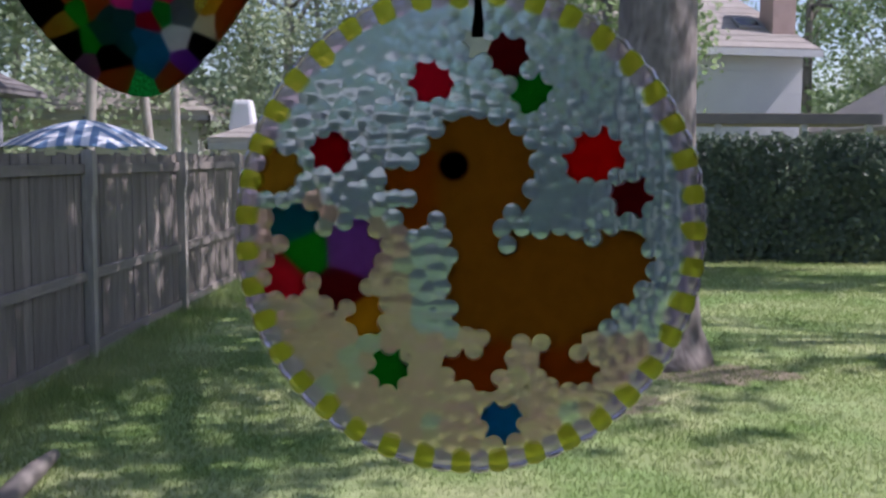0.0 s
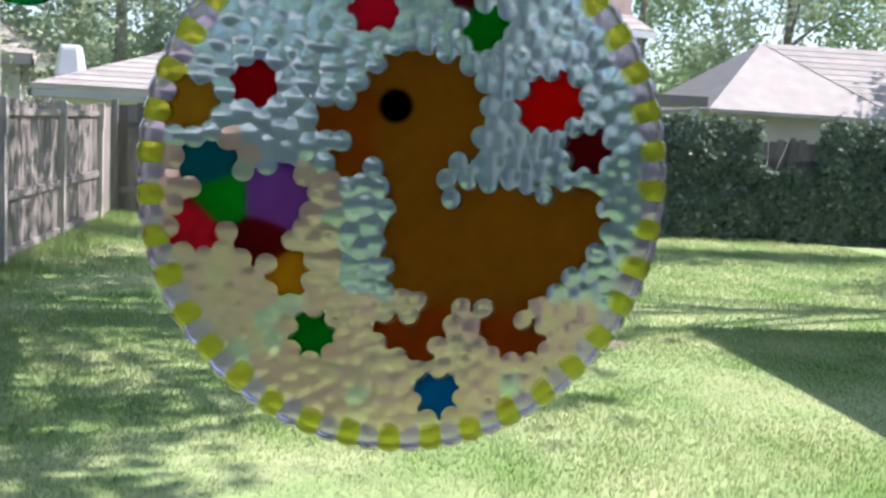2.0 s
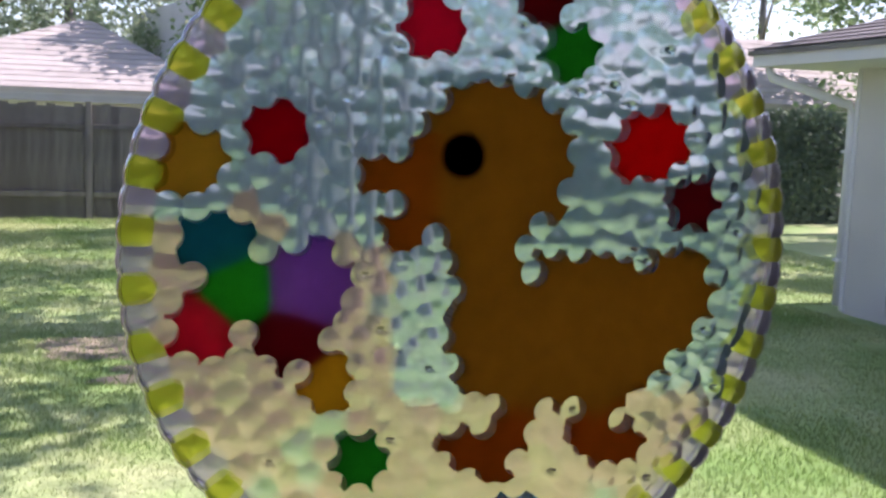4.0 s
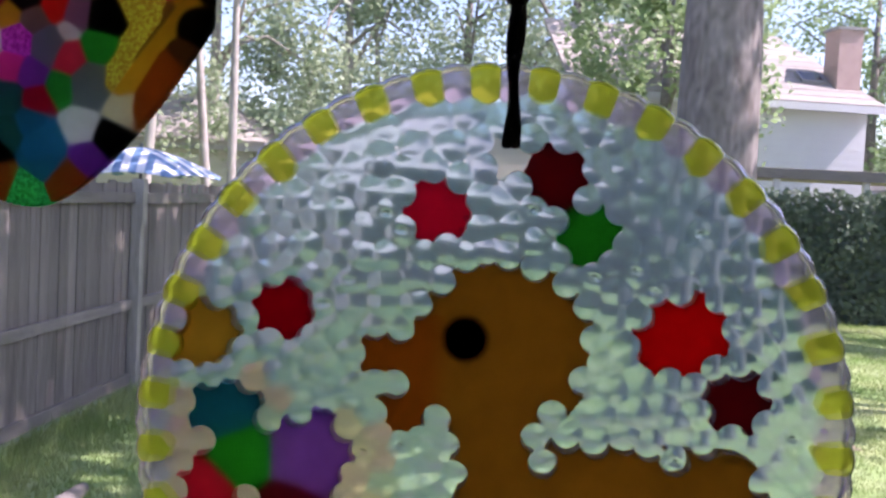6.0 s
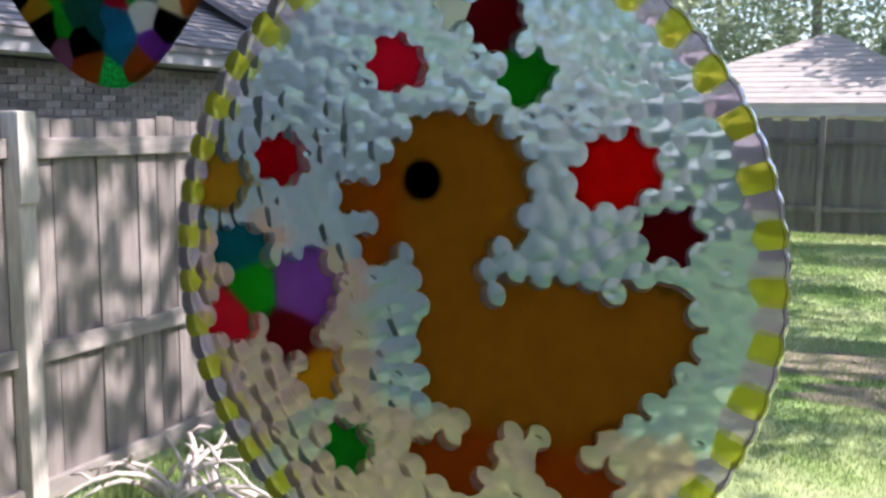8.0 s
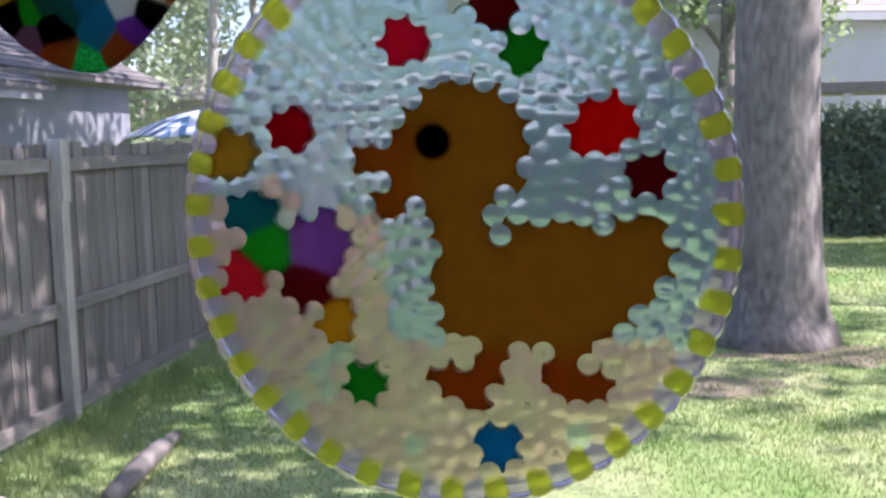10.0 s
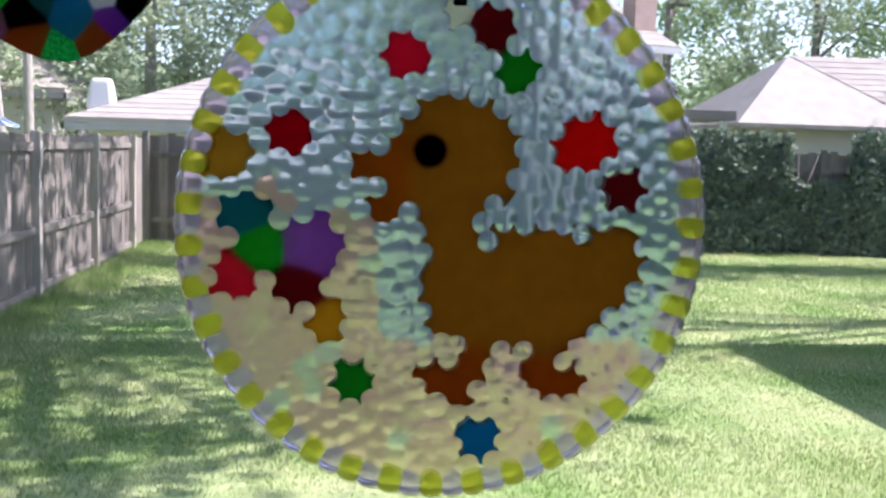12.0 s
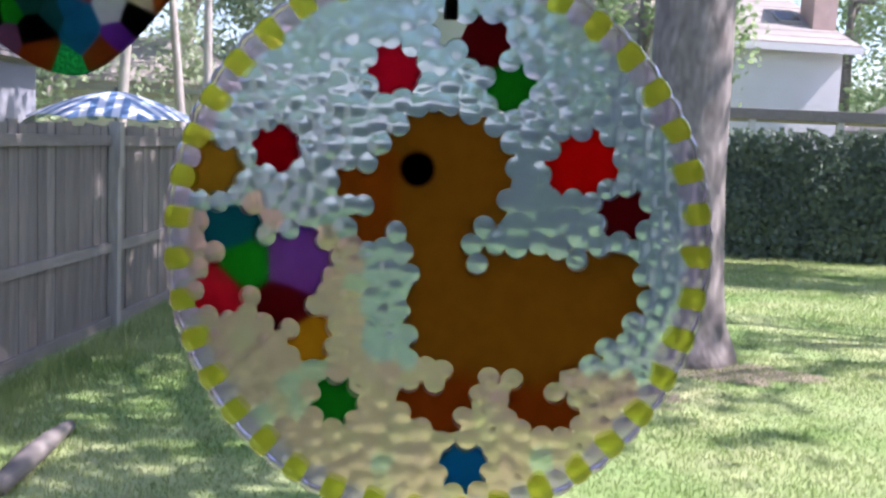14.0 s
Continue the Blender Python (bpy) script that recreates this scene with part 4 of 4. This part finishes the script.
def cell_bead(centre, near, rim, big, field, open_to=None, depth=0.0030, nang=30, rings=5):
    """Front and back skin of one melted bead, cut off where its neighbours begin."""
    cx, cz = centre
    verts, faces = [], []
    ext = []
    for k in range(nang):
        a = 2 * math.pi * k / nang
        ca, sa = math.cos(a), math.sin(a)
        r = big
        if open_to and open_to((cx + ca * BEAD, cz + sa * BEAD)):
            r = BEAD
        for qx, qz in near:
            dx, dz = qx - cx, qz - cz
            t = ca * dx + sa * dz
            if t > 1e-6:
                r = min(r, (dx * dx + dz * dz) / (2 * t))
        if rim:
            for _ in range(3):
                e = math.hypot((cx + ca * r) / rim[0], (cz + sa * r) / rim[1])
                if e > 1:
                    r /= e
        ext.append(max(r, 0.0012))
    ang = np.arange(nang) * 2 * math.pi / nang
    rad = np.array(ext)[None, :] * (np.arange(1, rings + 1) / rings)[:, None]
    X = np.concatenate(([cx], (cx + np.cos(ang) * rad).ravel()))
    Z = np.concatenate(([cz], (cz + np.sin(ang) * rad).ravel()))
    H = field.height(X, Z, centre)
    for side in (-1, 1):
        o = len(verts)
        Y = side * (depth * 0.5 + H * (1.0 if side < 0 else 0.2))
        verts += list(zip(X.tolist(), Y.tolist(), Z.tolist()))
        for k in range(nang):
            k2 = (k + 1) % nang
            f = (o, o + 1 + k, o + 1 + k2)
            faces.append(f if side > 0 else tuple(reversed(f)))
            for i in range(rings - 1):
                b0, b1 = o + 1 + i * nang, o + 1 + (i + 1) * nang
                f = (b0 + k, b1 + k, b1 + k2, b0 + k2)
                faces.append(f if side > 0 else tuple(reversed(f)))
    return verts, faces


def dyed_sheets(clear, front, depth, grow=0.0037, step=0.0005):
    """The flat dyed pieces: each fills its region and stops at the round edges of the clear beads beside it.
    Gives verts and faces by owner; neighbours share their borders, with walls along the outer edges alone."""
    n = int(0.22 / step)
    x0 = z0 = -0.11
    grid = {}
    for q in clear:
        grid.setdefault((int(q[0] // 0.01), int(q[1] // 0.01)), []).append(q)
    pts = {}
    for j in range(n):
        for i in range(n):
            x, z = x0 + i * step, z0 + j * step
            if dyed_gap((x, z)) > grow:
                continue
            ok = True
            gi, gj = int(x // 0.01), int(z // 0.01)
            for a in (-1, 0, 1):
                for b in (-1, 0, 1):
                    for qx, qz in grid.get((gi + a, gj + b), ()):
                        d = math.hypot(x - qx, z - qz)
                        if d < BEAD:
                            if d < BEAD - step * 1.1:
                                ok = False
                            else:
                                x, z = qx + (x - qx) / d * BEAD, qz + (z - qz) / d * BEAD
            if ok:
                pts[(i, j)] = (x, z)
    quads = []
    for (i, j) in pts:
        q = [(i, j), (i + 1, j), (i + 1, j + 1), (i, j + 1)]
        have = [c for c in q if c in pts]
        if len(have) >= 3:
            quads.append(tuple(have))
        q = [(i - 1, j), (i, j - 1), (i, j)]
        if (i - 1, j - 1) not in pts and all(c in pts for c in q):
            quads.append(tuple(q))
    edges = set()
    for f in quads:
        for a, b in zip(f, f[1:] + f[:1]):
            edges.add((a, b))
    out = {}
    for f in quads:
        c = (sum(pts[k][0] for k in f) / len(f), sum(pts[k][1] for k in f) / len(f))
        who = owner(c, grow + 0.0008)
        if who is None:
            continue
        idx, verts, faces = out.setdefault(who, ({}, [], []))

        def vid(k, back):
            if (k, back) not in idx:
                idx[(k, back)] = len(verts)
                verts.append((pts[k][0], front + (depth if back else 0), pts[k][1]))
            return idx[(k, back)]

        faces.append(tuple(vid(k, 0) for k in f))
        faces.append(tuple(vid(k, 1) for k in reversed(f)))
        for a, b in zip(f, f[1:] + f[:1]):
            if (b, a) not in edges:
                faces.append((vid(b, 0), vid(a, 0), vid(a, 1), vid(b, 1)))
    return out


def step_in(a, b, x):
    t = max(0.0, min(1.0, (x - a) / (b - a)))
    return t * t * (3 - 2 * t)


def run_dye(x, z, kind):
    """The dye at a place of the disc: neighbouring colours run a millimetre or two into each other."""
    if kind == "duck":
        c = Vector(DYE["amber"])
        if duck_inside((x, z), "beak", 0.005):
            c = c.lerp(Vector(DYE["beak"]), 1 - step_in(-0.020, -0.011, x))
        c = c.lerp(Vector(DYE["orange"]), 1 - step_in(-0.0575, -0.048, z + 0.002 * math.sin(x * 330)))
        e = math.hypot(x + 0.0076, z - 0.0312)
        return c.lerp(Vector(DYE["black"]), 0.75 * (1 - step_in(0.0060, 0.0082, e)))
    near = sorted((math.hypot(x - q[1], z - q[2]) - q[3], q[0]) for q in STARS if q[0] != "clear")
    c = Vector((0, 0, 0))
    total = 0.0
    for d, k in near[:3]:
        w = math.exp(-(d - near[0][0]) / 0.0009)
        c += Vector(DYE[k]) * w
        total += w
    return c / total


def build_duck_suncatcher():
    rng = random.Random(17)
    s = thing("bead_suncatcher", "round melted-bead suncatcher with an amber duck and yellow-lilac rim", "suncatcher", pose(CX, CY, CZ))
    clear = place_beads()
    n_rim, phase = 78, radians(9.9)
    rim = []
    for k in range(n_rim):
        a = phase + 2 * math.pi * k / n_rim
        r = ring_r(a, RA - 0.0056, RB - 0.0056)
        rim.append((r * math.cos(a), r * math.sin(a)))
    allp = clear + rim
    kinds, skin = [], []
    for x, z in clear:
        sand = z < -0.047 or (x < -0.029 and z < 0.004) or (x < -0.062 and z < 0.014)
        m = SKY_BEAD
        if sand:
            u = rng.random()
            m = SAND_BEAD if u < 0.62 else ROSE_BEAD if u < 0.93 else MINT_BEAD
            if x < -0.085 or (x > 0.06 and u > 0.5):
                m = ROSE_BEAD
        lively = 0.9 + 0.7 * noise.noise(Vector((x * 26, z * 26, 5.3)))
        dome = max(0.45, lively) * rng.uniform(0.6, 1.1) * (0.00105 if sand else 0.00150)
        hole = rng.uniform(0.0008, 0.0014) if rng.random() < 0.09 else 0.0
        kinds.append(m)
        skin.append((x, z, dome, hole, rng.gauss(0, 0.045), rng.gauss(0, 0.045)))
    skin += [(x, z, 0.0011, 0.0, 0.0, 0.0) for x, z in rim]
    field = BeadField(skin)
    for c, m, q in zip(clear, kinds, skin):
        near = [p for p in allp if p is not c and abs(p[0] - c[0]) < 0.013 and abs(p[1] - c[1]) < 0.013]
        v, f = cell_bead(c, near, None, 0.0075, field, lambda p: colour_at(p, 0.0029) is not None, rings=12 if q[3] else 6)
        raw("clear_bead", v, f, m, s, smooth=True)
    for k, c in enumerate(rim):
        near = [p for p in allp if p is not c and abs(p[0] - c[0]) < 0.013 and abs(p[1] - c[1]) < 0.013]
        v, f = cell_bead(c, near, (RA - 0.0006, RB - 0.0006), 0.0064, field, nang=24, rings=5)
        raw("rim_bead", v, f, LILAC if k % 2 else LIME, s, smooth=True)
    # the thin wavy clear lip outside the rim beads
    nA, ns = 480, 8
    verts, faces = [], []
    for i in range(nA):
        a = 2 * math.pi * i / nA
        w = abs(math.cos((a - phase) * n_rim / 2)) ** 0.7
        r = ring_r(a, RA, RB) - 0.0012 + 0.0010 * w
        for k in range(ns):
            t = 2 * math.pi * k / ns
            rr = r + 0.0009 * math.cos(t)
            verts.append((rr * math.cos(a), 0.0024 * math.sin(t) * (0.85 + 0.25 * w), rr * math.sin(a)))
    for i in range(nA):
        for k in range(ns):
            faces.append((i * ns + k, ((i + 1) % nA) * ns + k, ((i + 1) % nA) * ns + (k + 1) % ns, i * ns + (k + 1) % ns))
    raw("rim_lip", verts, faces, LIP, s, "thin wavy clear outer lip", True)
    names = {"amber": "duck_body", "beak": "duck_beak", "left_foot": "duck_foot", "right_foot": "duck_foot"}
    for (kind, key), (_, v, f) in dyed_sheets(clear + rim, -0.0016, 0.0031).items():
        clear_one = kind == "star" and STARS[key][0] == "clear"
        raw(names[key] if kind == "duck" else STARS[key][0] + "_bead", v, f, STAR_CLEAR if clear_one else FUSED, s, dyes=[run_dye(q[0], q[2], kind) for q in v])
    bm = bmesh.new()
    bmesh.ops.create_cone(bm, cap_ends=True, segments=32, radius1=0.0064, radius2=0.0060, depth=0.0038, matrix=Matrix.Rotation(radians(90), 4, "X"))
    eye = part("duck_eye", bm, BLACK, s, "round black bead eye")
    eye.location = (-0.0076, -0.0001, 0.0312)
    return s


build_duck_suncatcher()


def build_cord(name, x, z0, knot_z, top, y=CY - 0.002):
    c = thing(name, "dark brown knotted hanging cord", "cord", pose(x, y, z0))
    h = knot_z - z0
    for side in (-1, 1):
        pts = [(side * 0.0006 + 0.0008 * math.sin(i * 0.9 + side), (0.001 if i == 0 else -0.003) + 0.0030 * (i / 9) * (0.6 + 0.4 * side), h * i / 9) for i in range(10)]
        tube_part("strand", pts, [0.0017] * 10, CORD, c, 8)
    bm = bmesh.new()
    bmesh.ops.create_uvsphere(bm, u_segments=16, v_segments=10, radius=0.0042)
    for v in bm.verts:
        v.co = v.co * (1 + 0.22 * noise.noise(v.co * 350))
        v.co.z *= 0.85
    k = part("knot", bm, CORD, c, smooth=True)
    k.location = (0, -0.002, h + 0.002)
    tube_part("strand", [(0, -0.002, h), (0.0005, 0.0, h + 0.05), (0, CY + 0.073 - y, top - z0 + 0.01)], [0.0019] * 3, CORD, c, 8)


build_cord("hanging_cord", CX + 0.0030, 1.826, 1.869, 2.35)

# the heart: dyed beads by name, with place and radius in millimetres, from its tip
HEART_LOW = [("green_glitter", -1, 0, 5), ("rust", -15, 5, 6), ("rust", 11, 5, 6), ("mauve", -28, 11, 5), ("black", -17, 14, 6.5), ("deep_blue", 3, 17, 6), ("deep_blue", 5, 10, 5),
             ("deep_blue", -2, 25, 5), ("violet", 19, 14, 4.5), ("black", 26, 21, 5), ("white", 17, 24, 5), ("cream", 30, 31, 5), ("slate", 20, 38, 7), ("pine", -10, 32, 6), ("pine", -19, 27, 6),
             ("bright_green", -27, 22, 4.5), ("black", -37, 20, 6), ("green", 9, 37, 4), ("ruby", 0, 32, 4.5), ("pine", -9, 22, 5)]
HEART_MID = [("violet", -2, 41, 4.5), ("pink", -9, 43, 5), ("magenta_glitter", -7, 52, 5), ("slate", 4, 51, 5.5), ("raspberry", 12, 47, 5), ("green", 22, 51, 5.5), ("ice", 11, 56, 3), ("white", -17, 51, 4.5),
             ("scarlet", -28, 49, 6.5), ("rust", -38, 47, 5), ("rust", -24, 40, 5), ("bright_green", -33, 38, 4.5), ("black", -48, 41, 7), ("ochre", -41, 31, 4.5), ("ice", -42, 56, 4.5), ("ice", -30, 60, 4.5),
             ("taupe", -1, 59, 4.5), ("gold", -10, 60, 4), ("black", -4, 67, 5)]
HEART_HIGH = [("scarlet", 7, 64, 5), ("mauve", 14, 62, 5), ("black", 24, 61, 6.5), ("maroon", -19, 65, 6.5), ("magenta_glitter", -3, 75, 6), ("white", -17, 75, 4.5), ("black", 13, 73, 6.5),
              ("raspberry", 45, 75, 5), ("black", 53, 60, 5.5), ("brown", 49, 50, 4), ("black", -37, 69, 7), ("black", -50, 67, 7), ("taupe", 22, 72, 5), ("black", 57, 72, 5), ("black", -60, 55, 7),
              ("black", -54, 52, 5), ("pine", -19, 35, 4), ("maroon", -25, 72, 5), ("black", -20, 57, 2)]


def heart_inside(x, z):
    """The heart's outline in metres from its tip."""
    x, z = x * 1000, z * 1000
    if z < -4:
        return False
    if z < 80:
        return -min(72.0, 8.6 * (z + 4) ** 0.515) < x < min(60.0, 4.4 * (z + 4) ** 0.63)
    return math.hypot((x + 37) / 35, (z - 80) / 34) < 1 or math.hypot((x - 29) / 31, (z - 80) / 32) < 1


def build_heart():
    rng = random.Random(31)
    s = thing("heart_suncatcher", "heart-shaped melted-bead suncatcher in many dark jewel colours", "suncatcher", pose(-0.1515, CY + 0.024, 1.803))
    sites = [(k, (x, z), (x, z), r) for k, x, z, r in HEART_LOW + HEART_MID + HEART_HIGH]
    # long gold and rust-coloured beads lying askew
    sites += [("gold", (58, 74), (30, 36), 2.6), ("gold_glitter", (39, 60), (26, 39), 3.2), ("gold_glitter", (34, 70), (35, 66), 6.0), ("rust", (46, 47), (38, 31), 4.0), ("brown", (47, 64), (34, 47), 0.6)]
    pool = ("black", "ruby", "black", "pine", "violet", "brown", "rust", "green", "maroon", "black", "slate")
    for _ in range(900):
        x, z = rng.uniform(-75, 64), rng.uniform(80, 116)
        if heart_inside(x * 0.001, z * 0.001) and all(math.hypot(x - a[0], z - a[1]) > 9 for _, a, b, r in sites):
            sites.append((rng.choice(pool), (x, z), (x, z), 5))
    step = 0.0004
    nx, nz = int(0.140 / step), int(0.125 / step)
    gx = -0.076 + np.arange(nx + 1) * step
    gz = -0.006 + np.arange(nz + 1) * step
    X, Z = np.meshgrid(gx, gz)
    d = np.empty((nz + 1, nx + 1, len(sites)))
    for i, (k, p, q, r) in enumerate(sites):
        px, pz, qx, qz = p[0] * 0.001, p[1] * 0.001, q[0] * 0.001, q[1] * 0.001
        L2 = (qx - px) ** 2 + (qz - pz) ** 2
        t = np.clip(((X - px) * (qx - px) + (Z - pz) * (qz - pz)) / L2, 0, 1) if L2 > 0 else 0.0
        d[..., i] = np.hypot(X - px - t * (qx - px), Z - pz - t * (qz - pz)) - r * 0.001
    own = d.argmin(-1)
    least = d.min(-1)
    w = np.exp(-(d - least[..., None]) / 0.0005)
    run = (w @ np.array([DYE[q[0]] for q in sites])) / w.sum(-1)[..., None]
    radius = np.array([q[3] * 0.001 for q in sites])[own]
    dome = 0.0013 * np.clip(1 - np.clip((least + radius) / (radius * 1.25), 0, 1) ** 2, 0, 1)
    cells = {}
    for j in range(nz):
        for i in range(nx):
            if heart_inside(gx[i] + step / 2, gz[j] + step / 2):
                cells.setdefault(int(own[j, i]), []).append((i, j))
    inside = {q for qs in cells.values() for q in qs}
    for o, qs in cells.items():
        idx, verts, faces, dyes = {}, [], [], []

        def vid(i, j, b):
            key = (i, j, b)
            if key not in idx:
                h = dome[j, i]
                idx[key] = len(verts)
                verts.append((gx[i], 0.0024 + 0.3 * h if b else -0.0024 - h, gz[j]))
                dyes.append(run[j, i])
            return idx[key]

        for i, j in qs:
            faces.append((vid(i, j, 0), vid(i + 1, j, 0), vid(i + 1, j + 1, 0), vid(i, j + 1, 0)))
            faces.append((vid(i, j + 1, 1), vid(i + 1, j + 1, 1), vid(i + 1, j, 1), vid(i, j, 1)))
            for (a, b), e in (((i, j - 1), ((i, j), (i + 1, j))), ((i + 1, j), ((i + 1, j), (i + 1, j + 1))), ((i, j + 1), ((i + 1, j + 1), (i, j + 1))), ((i - 1, j), ((i, j + 1), (i, j)))):
                if (a, b) not in inside:
                    (p, q), (r_, t_) = e
                    faces.append((vid(p, q, 0), vid(p, q, 1), vid(r_, t_, 1), vid(r_, t_, 0)))
        raw(sites[o][0] + "_bead", verts, faces, GLITTER.get(sites[o][0], FUSED), s, smooth=True, dyes=dyes)
    return s


build_heart()
build_cord("hanging_cord", -0.1595, 1.900, 1.945, 2.35, CY + 0.022)

# ---- small things on the lawn ----
def dead_bush():
    rng = random.Random(6)
    b = thing("dead_bush", "dry bare pale twigs of a dead bush by the fence", "bush", pose(-2.72, 3.75, 0))
    for i in range(15):
        a = rng.uniform(-1.2, 1.2)
        d = Vector((math.sin(a), rng.uniform(-0.3, 0.3), 0.45 + 0.6 * rng.random())).normalized()
        p = Vector((rng.uniform(-0.12, 0.12), rng.uniform(-0.05, 0.05), 0))
        pts = [p.copy()]
        L = rng.uniform(0.12, 0.2)
        bend = rng.uniform(-0.5, -0.2)
        for k in range(6):
            p = p + d * L * 0.7
            pts.append(p.copy())
            d = (d + Vector((rng.uniform(-0.35, 0.35), rng.uniform(-0.25, 0.25), bend + (0.5 if p.z < 0.06 else 0)))).normalized()
        tube_part("twig", pts, [0.018, 0.017, 0.015, 0.013, 0.011, 0.008, 0.005], TWIG, b, 7)
        for q in (pts[2], pts[4]):
            e = q + Vector((rng.uniform(-0.16, 0.16), rng.uniform(-0.06, 0.06), rng.uniform(-0.02, 0.14)))
            tube_part("twig", [q, q.lerp(e, 0.5) + Vector((0, 0, 0.02)), e], [0.010, 0.008, 0.004], TWIG, b, 6)


dead_bush()
lg = thing("log", "pale fallen branch lying on the grass", "branch", pose(-2.36, 5.15, 0.02))
tube_part("stem", [(0.05, -0.55, 0.01), (0.02, -0.2, 0.03), (-0.02, 0.15, 0.025), (-0.06, 0.5, 0.01)], [0.05, 0.06, 0.055, 0.035], RAIL, lg, 10)

h, o = hip_house("pinkish low roof of a house far beyond the board fence", -13.5, -6.6, 25.0, 31.0, 2.9, 4.3, (-11.5, -9.0), CREAM_WALL, SHINGLE_TAN, rows=10)
